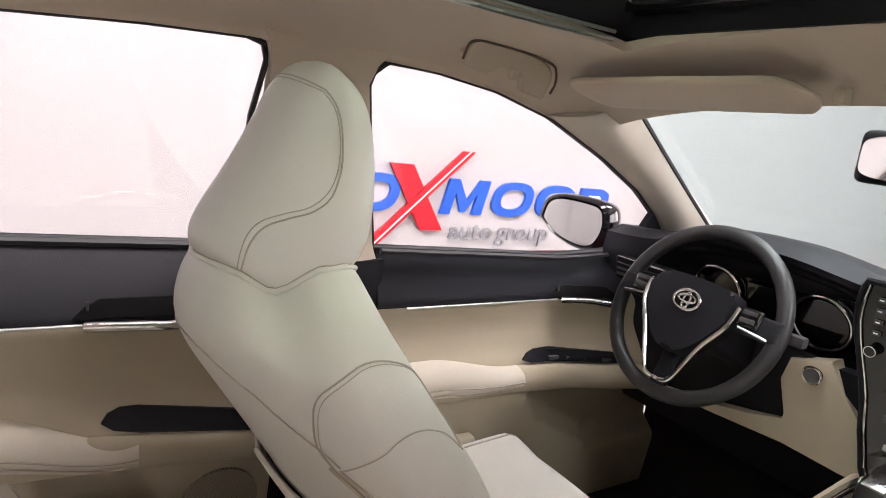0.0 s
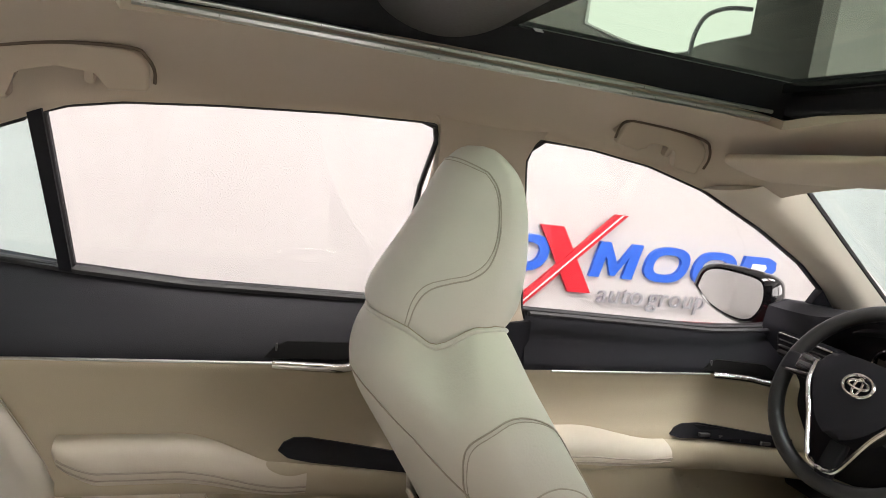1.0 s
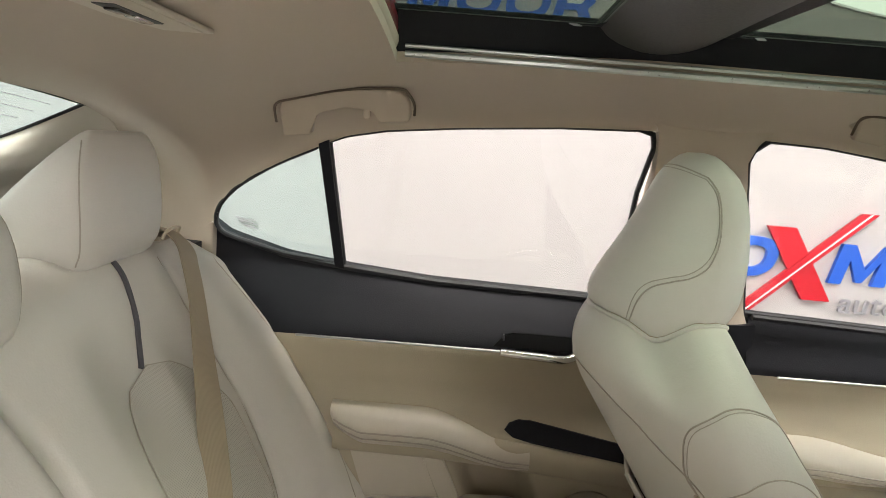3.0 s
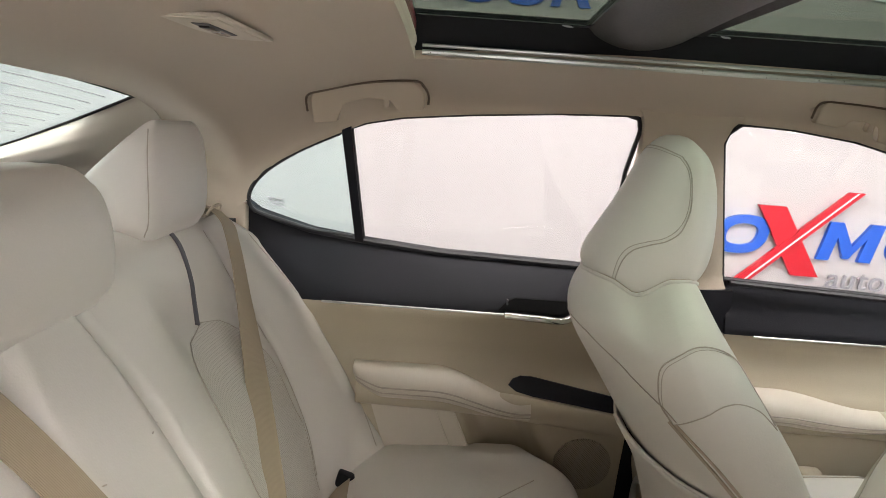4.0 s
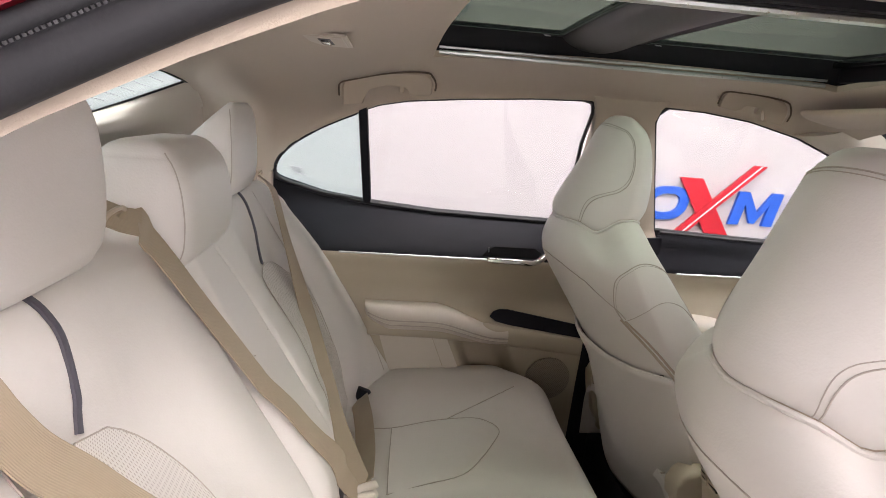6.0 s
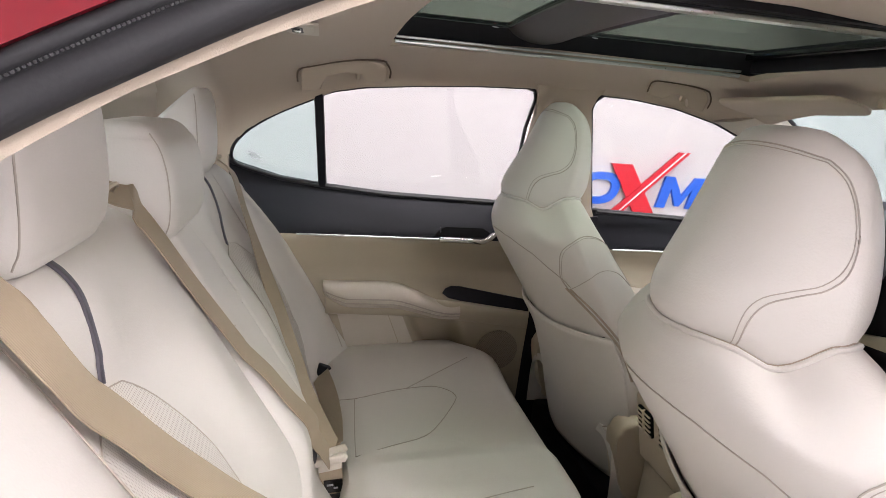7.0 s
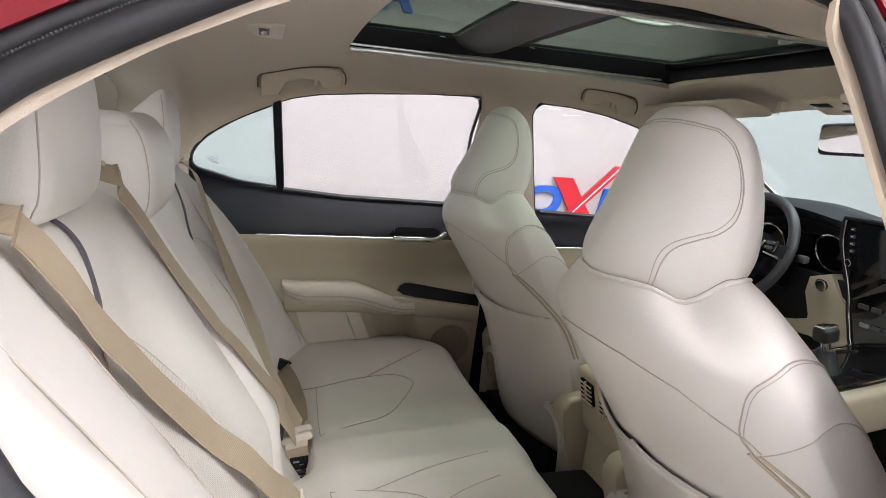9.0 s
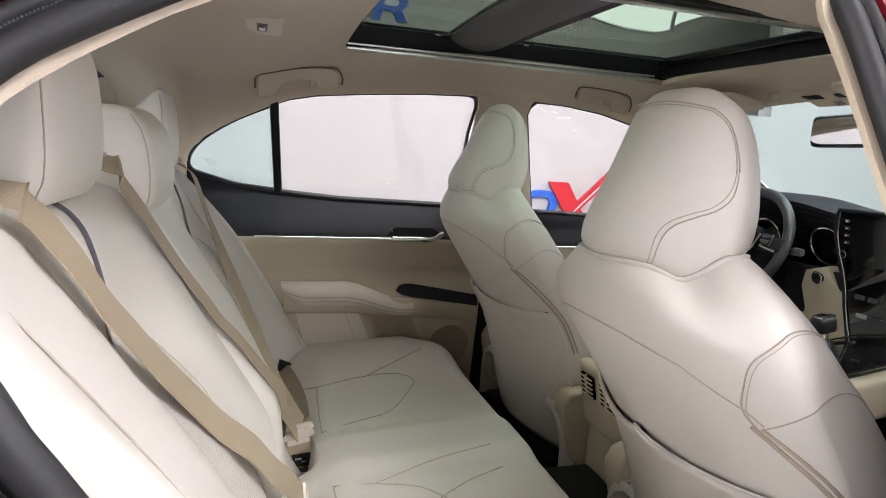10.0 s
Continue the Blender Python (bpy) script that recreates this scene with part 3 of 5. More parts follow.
# painted outer skin that closes the body
for s in (1, -1):
    for x0, x1, y0 in ((SUN_X0, SUN_X1, SUN_Y), (-0.80, SUN_X0, 0.0), (SUN_X1, 0.735, 0.0)):
        bm = liner_strip(x0, x1, s, y0)
        bm.transform(pose(0, 0, 0.035))
        part("roof_skin", bm, RED_PAINT, body, "glossy red roof skin")
    for x0, x1 in (((-1.40, 1.34),) if s > 0 else ((-1.40, -0.66), (0.20, 1.34))):
        part("lower_skin", grid(lambda u, v: (x0 + (x1 - x0) * u, s * (0.745 + 0.065 * math.sin(math.pi * (0.08 + 0.84 * v)) ** 0.7), 0.30 + 0.66 * v), 24, 14, (0, -s * 0.01, 0)), RED_PAINT, body, "glossy red lower body side")
part("bonnet", grid(lambda u, v: (1.36 + 0.85 * u, (2 * v - 1) * (0.74 - 0.06 * u), 0.955 - 0.16 * u ** 2 - 0.05 * (2 * v - 1) ** 4), 20, 20, (0, 0, -0.02)), RED_PAINT, body, "glossy red bonnet")
part("boot_lid", grid(lambda u, v: (-1.37 - 0.36 * u, (2 * v - 1) * 0.70, 1.02 - 0.05 * u ** 2 - 0.03 * (2 * v - 1) ** 4), 14, 20, (0, 0, -0.02)), RED_PAINT, body, "glossy red boot lid")

# body sides and the floor under the cabin
part("cabin_floor", block((2.3, 1.5, 0.05), (0.15, 0, 0.285)), CARPET, body, "black carpeted cabin floor", False)
part("front_bulkhead", block((0.05, 1.5, 0.75), (1.32, 0, 0.63)), CARPET, body, "", False)
part("rear_bulkhead", block((0.04, 1.44, 0.75), (-0.82, 0, 0.65)), CARPET, body, "", False)

# near side: the open rear doorway
NEAR = [(0.084, 1.348), (0.03, 1.360), (-0.05, 1.363), (-0.15, 1.360), (-0.25, 1.350), (-0.33, 1.333), (-0.40, 1.308), (-0.46, 1.279), (-0.523, 1.243), (-0.57, 1.214), (-0.605, 1.188), (-0.638, 1.148),
        (-0.645, 1.112), (-0.634, 1.072), (-0.612, 1.040), (-0.582, 1.002), (-0.553, 0.956), (-0.51, 0.88), (-0.46, 0.78), (-0.42, 0.67), (-0.38, 0.55), (-0.345, 0.43), (-0.31, 0.375), (-0.25, 0.355),
        (-0.1, 0.352), (0.05, 0.352), (0.12, 0.365), (0.155, 0.42), (0.160, 0.55), (0.140, 0.75), (0.124, 0.95), (0.111, 1.06), (0.104, 1.20), (0.098, 1.30)]
NEAR = [(p.x, p.y) for p in curve_points([Vector((a, b, 0)) for a, b in NEAR + NEAR[:1]], 132)][:-1][::-1]
UPPER = [(a, b) for a, b in NEAR if b > 1.15 and a < 0.06]
UPPER.sort()


def lining(u, v):
    i = u * (len(UPPER) - 1)
    k = min(int(i), len(UPPER) - 2)
    p = Vector(UPPER[k]).lerp(Vector(UPPER[k + 1]), i - k)
    z = p.y - 0.006 + 0.012 * v
    return (p.x, -(side_y(z) + 0.014 * v), z)


part("doorway_lining", grid(lining, 60, 4, (0, 0, 0.004)), BEIGE, body, "beige doorway lining")
part("door_seal", tube([on_side(-1, 0.016)(a, b) for a, b in spread(NEAR, 0.007)], 0.0125, 12, True), RUBBER, body, "fat black rubber door seal")
part("seal_lip", tube([on_side(-1, 0.026)(a, b) for a, b in spread(NEAR, 0.025)], 0.0065, 10, True), RUBBER, body, "outer black rubber lip")
RIBS = []
rib = [on_side(-1, 0.026)(a, b) for a, b in spread(NEAR, 0.0190)]
rib = [Vector(p) for p in rib]
for n in range(len(rib)):
    a, b = rib[n], rib[(n + 1) % len(rib)]
    if a.z > 1.12:
        steps = max(1, int((b - a).length / 0.0026))
        for k in range(steps):
            p, q = a.lerp(b, (k + 0.1) / steps), a.lerp(b, (k + 0.75) / steps)
            RIBS.append((p, q))
bm = bmesh.new()
for p, q in RIBS:
    one = tube([p, q], 0.0014, 5)
    me = bpy.data.meshes.new("bead")
    one.to_mesh(me)
    one.free()
    bm.from_mesh(me)
    bpy.data.meshes.remove(me)
part("seal_beading", bm, CHARCOAL, body, "fine ribbed beading along the seal")
part("doorway_jamb", ring_plate(spread(NEAR, 0.036), spread(NEAR, 0.004), on_side(-1, 0.012), (0, -0.006, 0)), RUBBER, body, "black door jamb band")
part("side_skin", ring_plate(spread(NEAR, 0.085), spread(NEAR, 0.030), on_side(-1, 0.026), (0, -0.012, 0)), RED_PAINT, body, "glossy red body side round the doorway")

# ---- panoramic roof ----
sun = thing("panoramic_roof", "panoramic glass roof with a black frame and tinted panes", "sunroof")
ZG = 1.402
for s in (1, -1):
    part("side_frame", block((SUN_X1 - SUN_X0 + 0.06, 0.012, 0.055), ((SUN_X0 + SUN_X1) / 2 + 0.01, s * (SUN_Y + 0.012), 1.388), 0.002), BLACK_SOFT, sun)
    part("inner_frame", grid(lambda u, v: (SUN_X0 + (SUN_X1 - SUN_X0) * u, s * (SUN_Y + 0.004 - 0.024 * v ** 1.5), 1.358 + 0.045 * v), 12, 8, (0, s * 0.004, 0.002)), BLACK_SOFT, sun, "black inner wall of the roof opening")
    for dz, dy, r in ((0, 0, 0.0042), (0.009, -0.004, 0.0026)):
        part("guide_rail", tube([(SUN_X0 + 0.01, s * (SUN_Y - 0.003 + dy), 1.3565 + dz), (SUN_X1 - 0.03, s * (SUN_Y - 0.003 + dy), 1.3565 + dz)], r, 8), ALUMINIUM, sun, "thin aluminium guide rail")
part("front_frame", block((0.034, 2 * SUN_Y, 0.05), (SUN_X1 + 0.012, 0, 1.388), 0.006), BLACK_SOFT, sun)
part("front_lip", block((0.03, 2 * SUN_Y - 0.04, 0.014), (SUN_X1 - 0.020, 0, 1.394), 0.004), BLACK_GLOSS, sun)
part("rear_frame", block((0.03, 2 * SUN_Y, 0.045), (SUN_X0 - 0.022, 0, 1.394), 0.006), BLACK_SOFT, sun)
part("shade_roller", tube(curve_points([(SUN_X0 - 0.018, -SUN_Y + 0.006, 1.372), (SUN_X0 - 0.018, -0.15, 1.380), (SUN_X0 - 0.018, 0.15, 1.380), (SUN_X0 - 0.018, SUN_Y - 0.006, 1.372)], 30), 0.020, 16, flat=0.9), HEADLINER, sun, "beige roller blind edge")
part("crossbar", grid(lambda u, v: (-0.058 + 0.145 * u, (2 * v - 1) * (SUN_Y + 0.003), 1.400 - 0.022 * math.sin(math.pi * min(1, u * 1.02)) ** 0.7 + 0.008 * (1 - (2 * v - 1) ** 2)), 16, 16, (0, 0, 0.012)), CHARCOAL, sun, "dark grey cross beam between the panes")
for x0, x1, label in ((-0.33, -0.05, "rear tinted roof pane"), (0.075, 0.52, "front tinted roof pane")):
    part("pane", grid(lambda u, v: (x0 + (x1 - x0) * u, (2 * v - 1) * (SUN_Y + 0.004), ZG + 0.010 * (1 - (2 * v - 1) ** 2)), 8, 12, (0, 0, 0.004)), ROOF_GLASS, sun, label)
# rounded black corners printed on the panes beside the cross beam
for s in (1, -1):
    for x, k in ((-0.058, -1), (0.087, 1)):
        o = [(0, 0)] + [(0.032 * (1 - math.sin(t)), 0.032 * (1 - math.cos(t))) for t in [q * math.pi / 24 for q in range(13)]]
        part("corner_print", prism(o, lambda a, b: (x + k * a, s * (0.304 - b), ZG - 0.0015), (0, 0, 0.001)), BLACK_SOFT, sun, "", False)
part("pane_border", block((0.03, 2 * SUN_Y, 0.003), (0.080, 0, ZG - 0.001)), BLACK_SOFT, sun, "", False)
for x, y in ((-0.092, 0.290), (0.118, 0.290)):
    for k in range(3):
        part("print_bar", block((0.010, 0.0012, 0.001), (x + 0.003 * k, y + 0.004 * k, ZG - 0.003)), GREY, sun, "small grey etched marking", False)


# ---- fittings on the headliner ----
def grip(name, x0, x1, y0, legs, label):
    """A C-shaped grip whose bar lies along the headliner and whose two feet point down to the window."""
    g = thing(name, label, "grab handle", "ceiling grab handles")
    L = x1 - x0
    down, out = Vector((0, 0.51, -0.86)), Vector((0, 0.86, 0.51))

    def on(a, h):
        z = (liner(x0, y0) + 0.010) * (1 - a / L) + (liner(x1, y0) - 0.007) * a / L
        return Vector((x0 + a, y0, z)) + down * h
    la, lb = legs
    o = [(0.001, la), (0.0, 0.024), (0.006, 0.011), (0.016, 0.003), (0.034, -0.001), (L / 2, -0.003), (L - 0.032, 0.0), (L - 0.014, 0.005), (L - 0.005, 0.013), (L, 0.026), (L, lb - 0.004), (L - 0.004, lb), (L - 0.044, lb),
         (L - 0.046, lb - 0.008), (L - 0.050, 0.030), (L - 0.056, 0.026), (L / 2, 0.024), (0.058, 0.027), (0.049, 0.032), (0.045, 0.042), (0.044, la - 0.004), (0.040, la), (0.005, la + 0.001)]
    bm = prism(o, on, out * 0.016)
    bmesh.ops.bevel(bm, geom=[e for e in bm.edges if len(e.link_faces) == 2 and any(len(f.verts) > 6 for f in e.link_faces)], offset=0.004, segments=3, profile=0.5, affect="EDGES", clamp_overlap=True)
    part("grip", bm, GRIP, g)
    part("foot", block((0.036, 0.05, 0.020), on(0.022, la - 0.018) + out * 0.030, 0.006, 3, (30, 0, 0)), GRIP, g, "beige plastic hinge foot")
    part("foot", block((0.036, 0.05, 0.020), on(L - 0.024, lb - 0.018) + out * 0.030, 0.006, 3, (30, 0, 0)), GRIP, g, "beige plastic hinge foot")
    part("hook", block((0.010, 0.012, 0.020), on(L - 0.062, 0.036) + out * 0.010, 0.003, 2, (30, 0, 0)), GRIP, g, "small coat hook")
    def gap(a, h):
        p = on(a, h)
        return Vector((p.x, p.y, min(p.z, liner(p.x, p.y) - 0.001)))
    # brown tube draws the shadow line of the recess gap round the grip
    part("recess_shade", tube(curve_points([gap(a, h) for a, h in ((-0.006, 0.044), (-0.006, 0.022), (0.002, 0.006), (0.018, -0.003), (L / 2, -0.007), (L - 0.018, -0.002), (L - 0.002, 0.008), (L + 0.006, 0.024), (L + 0.006, 0.040))], 40), 0.0020, 6), GAP, g, "brown line drawn as the shade in the gap round the grip")
    return g


grip("grip_handle", -0.465, -0.281, 0.430, (0.068, 0.052), "beige folding grip handle above the rear door window")
grip("grip_handle", 0.352, 0.505, 0.440, (0.052, 0.056), "beige folding grip handle above the front door window")

dome = thing("dome_lamp", "beige rear reading lamp with a dark switch in the headliner", "ceiling lamp", at=(-0.458, -0.005, liner(-0.458, 0) - 0.001))
part("plate", block((0.062, 0.150, 0.004), (0, 0.040, 0.001), 0.0018), BEIGE_LIGHT, dome)
part("lens", block((0.050, 0.132, 0.003), (0, 0.040, -0.0005), 0.0014, 3), BEIGE_LIGHT, dome, "beige lens")
part("switch", block((0.017, 0.072, 0.004), (0.000, 0.034, -0.001), 0.0015), CHARCOAL, dome, "dark grey slide switch")
part("slider", block((0.010, 0.026, 0.005), (0.000, 0.048, -0.0025), 0.0015), CHROME, dome)
part("slider", block((0.010, 0.018, 0.005), (0.000, 0.016, -0.0025), 0.0015), BLACK_GLOSS, dome)


def visor(s, label):
    v = thing("sun_visor", label, "sun visor", "sun visors")
    def fn(u, w):
        y = 0.440 - 0.330 * u
        x = 0.612 + 0.050 * u - 0.108 * w
        return (x, s * y, 1.283 + 0.022 * w + 0.012 * u)
    bm = bmesh.new()
    n = 28
    rows = []
    for i in range(n + 1):
        u = i / n
        k = min(1, 0.25 + 3.5 * min(u, 1 - u) ** 0.6)
        c = Vector(fn(u, 0.5))
        ax = Vector((-0.055 * k, 0, 0.012 * k))
        up = Vector((0.2, 0, 0.98)) * 0.009 * k
        rows.append([bm.verts.new(c + ax * math.copysign(abs(math.cos(t)) ** 0.6, math.cos(t)) + up * math.copysign(abs(math.sin(t)) ** 0.7, math.sin(t))) for t in [j * math.tau / 24 for j in range(24)]])
    for a, b in zip(rows, rows[1:]):
        for j in range(24):
            bm.faces.new((a[j], a[(j + 1) % 24], b[(j + 1) % 24], b[j]))
    bm.faces.new(rows[0])
    bm.faces.new(rows[-1][::-1])
    part("flap", bm, HEADLINER, v)
    part("pivot_rod", tube(curve_points([(0.600, s * 0.435, 1.300), (0.625, s * 0.38, 1.300), (0.632, s * 0.30, 1.300)], 12), 0.006, 8), BEIGE_TRIM, v)
    part("clip", block((0.02, 0.014, 0.02), (0.655, s * 0.105, 1.312), 0.004), BEIGE_TRIM, v)


visor(1, "beige folded sun visor above the steering wheel")
visor(-1, "beige folded sun visor above the passenger seat")
oc = thing("overhead_console", "beige overhead lamp console behind the mirror", "console", at=(0.708, 0.0, 1.314))
part("shell", block((0.085, 0.14, 0.010), (0, 0, 0.002), 0.004, 3, (0, 18, 0)), BEIGE_TRIM, oc)
for y in (-0.04, 0.04):
    part("lens", block((0.020, 0.046, 0.004), (-0.012, y, 0.001), 0.0018, 2, (0, 18, 0)), BLACK_GLOSS, oc, "dark lamp lens")
part("switch", block((0.014, 0.022, 0.004), (0.020, 0, -0.010), 0.002, 2, (0, 18, 0)), CHROME, oc)

rv = thing("rearview_mirror", "black rear-view mirror on the windscreen", "mirror", at=(0.808, 0.022, 1.250))
rv.rotation_euler = (0, radians(-1), radians(-10))
part("housing", block((0.032, 0.262, 0.074), (0.006, 0, 0), 0.014, 4), BLACK_SOFT, rv)
part("mirror_glass", prism([(0.122 * math.copysign(abs(math.cos(t)) ** 0.35, math.cos(t)), 0.030 * math.copysign(abs(math.sin(t)) ** 0.4, math.sin(t))) for t in [k * math.tau / 40 for k in range(40)]], lambda a, b: (-0.0125, a, b), (0.004, 0, 0)), MIRROR, rv, "silvered mirror glass", False)
part("stem", tube([(0.01, 0, 0.01), (0.03, 0, 0.04), (0.035, 0, 0.07)], 0.011, 10), BLACK_SOFT, rv)
part("sensor_box", block((0.09, 0.075, 0.03), (0.055, 0, 0.05), 0.008, 2, (0, 25, 0)), BLACK_SOFT, rv, "black sensor cover")
for k in range(4):
    part("button", block((0.003, 0.010, 0.004), (-0.011, -0.03 + 0.02 * k, -0.0335), 0.001), CHARCOAL, rv)


# ---- doors ----
def rear_face(x, z):
    """Inner face of the rear door trim."""
    b = belt_z(x)
    y = table((0.30, 0.45, 0.58, 0.66, 0.72, 0.745, 0.80, 0.86, 0.893, 0.905, 0.95, b), (0.655, 0.64, 0.625, 0.612, 0.607, 0.62, 0.635, 0.625, 0.612, 0.618, 0.655, 0.692), z)
    # moulded pocket hollow beside the diagonal rib
    d = x + 0.185 - (0.70 - z) * 0.43
    y += 0.048 * smooth(0.0, 0.022, d) * smooth(0.150, 0.105, d) * smooth(0.715, 0.685, z) * smooth(0.50, 0.55, z)
    return y


def front_face(x, z):
    b = belt_z(x)
    y = table((0.30, 0.45, 0.60, 0.70, 0.74, 0.765, 0.82, 0.862, 0.872, 0.885, 0.93, b), (0.70, 0.685, 0.672, 0.655, 0.65, 0.665, 0.685, 0.678, 0.670, 0.674, 0.69, 0.702), z)
    y -= 0.10 * smooth(0.80, 1.12, x) * smooth(0.60, 0.80, z) * (1 - smooth(0.88, 0.97, z))
    # deep map pocket ahead of a rounded edge
    xb = table((0.50, 0.56, 0.60, 0.65, 0.68), (0.98, 0.864, 0.79, 0.75, 0.735), z)
    y += 0.050 * smooth(0.0, 0.03, x - xb) * smooth(0.675, 0.655, z) * smooth(0.46, 0.50, z)
    return y


def door(s, name, face, x0, x1, label, chrome, zc, arm, is_rear):
    d = thing(name, label, "car door", "car doors", "structure")

    def sheet(z0, z1, nu=50, nv=24, dy=0.0, a=x0, b=x1):
        def fn(u, v):
            x = a + (b - a) * u
            lo, hi = z0(x) if callable(z0) else z0, z1(x) if callable(z1) else z1
            z = lo + (hi - lo) * v
            y = np.mean([face(x, z + q) for q in (-0.012, 0, 0.012)])
            return (x, s * (float(y) - dy), z)
        return grid(fn, nu, nv, (0, s * 0.03, 0))
    top = zc if is_rear else (lambda x: zc + 0.075 * smooth(0.93, 1.04, x))
    part("upper_panel", sheet(top, belt_z), BLACK_SOFT, d, "black soft upper door trim")
    part("insert_panel", sheet(0.735, top), BEIGE, d, "beige padded door insert")
    part("lower_panel", sheet(0.31, 0.735, 110, 40), BEIGE, d, "beige lower door panel")
    part("belt_strip", tube([(x, s * (side_y(1.0) - 0.006), belt_z(x) - 0.004) for x in np.linspace(x0, x1, 30)], 0.006, 6), RUBBER, d)
    # bright strip under the black trim
    cx0, cx1 = chrome
    part("chrome_strip", tube([(x, s * (face(x, zc) - 0.004), zc + 0.001) for x in np.linspace(cx0, cx1, 24)], 0.0034, 8, flat=0.7), ALUMINIUM, d, "slim bright chrome strip")
    hx0, hx1 = cx1 + 0.002, cx1 + 0.135
    hm = (hx0 + hx1) / 2
    part("handle_recess", prism([(hx0 - 0.014, zc + 0.008), (hx0 + 0.002, zc + 0.022), (hx0 + 0.02, zc + 0.030), (hx1 - 0.01, zc + 0.030), (hx1 + 0.006, zc + 0.020), (hx1 + 0.008, zc + 0.008)], lambda a, b: (a, s * (face(a, b) - 0.003), b), (0, s * 0.02, 0)), DARK_SLOT, d, "dark handle recess", False)
    lever = curve_points([(hx0, s * (face(hx0, zc) - 0.012), zc + 0.002), (hm, s * (face(hm, zc) - 0.026), zc + 0.004), (hx1 - 0.02, s * (face(hx1, zc) - 0.024), zc + 0.003), (hx1 + 0.012, s * (face(hx1, zc) - 0.006), zc + 0.018)], 24)
    part("handle", tube(lever, 0.0105, 12, flat=0.75), CHROME, d, "chrome pull handle")
    part("lock_knob", block((0.003, 0.005, 0.022), (hx0 + 0.004, s * (face(hx0, zc + 0.02) - 0.003), zc + 0.018), 0.001), CHARCOAL, d)
    # armrest pad
    ax0, ax1, at_, ay = arm
    def pad(u, v):
        x = ax0 + (ax1 - ax0) * u
        k = min(1, 6 * u) ** 0.5 * (1 - 0.45 * smooth(0.45, 1, u))
        t = v * math.pi
        top = at_ - (0.050 if is_rear else 0.028) * smooth(0.45 if is_rear else 0.35, 0.95, u)
        zz = top - 0.034 * (1 - math.cos(t)) * (0.35 + 0.65 * k)
        yy = face(x, 0.80) - (face(x, 0.80) - ay) * (math.sin(t) ** 0.55) * (0.55 + 0.45 * k)
        return (x, s * yy, zz)
    part("armrest", grid(pad, 44, 24, (0, s * 0.05, 0)), BEIGE_LIGHT, d, "cream padded armrest with a stitched edge")
    part("armrest_seam", tube([Vector(pad(i / 40, 0.50)) + Vector((0, -s * 0.0012, 0)) for i in range(1, 41)], 0.0016, 5), SEAM, d)
    part("armrest_seam", tube([Vector(pad(i / 40, 0.62)) + Vector((0, -s * 0.0012, 0)) for i in range(1, 41)], 0.0012, 5), SEAM, d)
    # dark switch slot in the door's face, above the shelf
    if is_rear:
        slot = [(-0.082, 0.748), (-0.074, 0.760), (-0.058, 0.767), (-0.035, 0.767), (0.163, 0.735), (0.163, 0.704), (-0.03, 0.730), (-0.066, 0.737)]
    else:
        slot = [(0.715, 0.746), (0.728, 0.758), (0.750, 0.765), (0.79, 0.766), (0.99, 0.754), (0.995, 0.730), (0.80, 0.737), (0.735, 0.740)]
    part("switch_plate", prism(slot, lambda a, b: (a, s * (face(a, b) - 0.004), b), (0, s * 0.006, 0)), BLACK_SOFT, d, "black window switch slot", False)
    if not is_rear:
        for k in range(4):
            x = 0.80 + 0.045 * k
            part("switch", block((0.026, 0.010, 0.008), (x, s * (face(x, 0.75) - 0.008), 0.7455 - 0.002 * k), 0.002), CHARCOAL, d)
    # moulded shelf under the pad and the switches
    def ledge(u, v):
        t = v * math.pi * 0.9
        if is_rear:
            x = -0.392 + 0.556 * u
            zt_, yb, dz = table((-0.40, -0.2, -0.08, 0.164), (0.742, 0.738, 0.731, 0.704), x), table((-0.40, -0.05, 0.164), (0.588, 0.590, 0.600), x), 0.026
        else:
            x = 0.368 + 0.74 * u
            zt_, yb, dz = table((0.36, 0.72, 1.1), (0.742, 0.736, 0.724), x), table((0.36, 0.70, 0.85, 1.1), (0.622, 0.632, 0.620, 0.560), x), 0.032
        y = face(x, 0.72) + 0.015
        return (x, s * (y - (y - yb) * math.sin(t) ** 0.5), zt_ - dz * (1 - math.cos(t)))
    part("armrest_base", grid(ledge, 30, 18, (0, s * 0.05, 0)), BEIGE, d, "beige moulded armrest base")
    return d, sheet


ld, _ = door(1, "door_1", rear_face, -0.66, 0.168, "closed rear door with black upper trim and beige armrest", (-0.47, -0.105), 0.898, (-0.40, -0.035, 0.775, 0.574), True)
# the rear door's lower pocket, reader strip and loudspeaker mesh
strip = [(-0.235, 0.712), (-0.200, 0.712), (-0.125, 0.54), (-0.165, 0.54)]
part("pocket_rib", prism(strip, lambda a, b: (a, rear_face(a, b) - 0.010, b), (0, 0.012, 0)), BEIGE_LIGHT, ld, "cream diagonal rib", False)
part("pocket_panel", prism([(-0.37, 0.722), (-0.238, 0.714), (-0.168, 0.54), (-0.31, 0.52)], lambda a, b: (a, rear_face(a, b) - 0.006, b), (0, 0.008, 0)), BEIGE_LIGHT, ld, "cream lower panel", False)
GRILLE = dotted("beige_speaker_mesh", (0.36, 0.31, 0.24), (0.20, 0.17, 0.13), 0.0036, 0.30)
bm = prism([(0.088 + 0.060 * math.cos(t), 0.582 + 0.062 * math.sin(t)) for t in [k * math.tau / 36 for k in range(36)]], lambda a, b: (a, rear_face(a, b) - 0.006, b), (0, 0.008, 0))
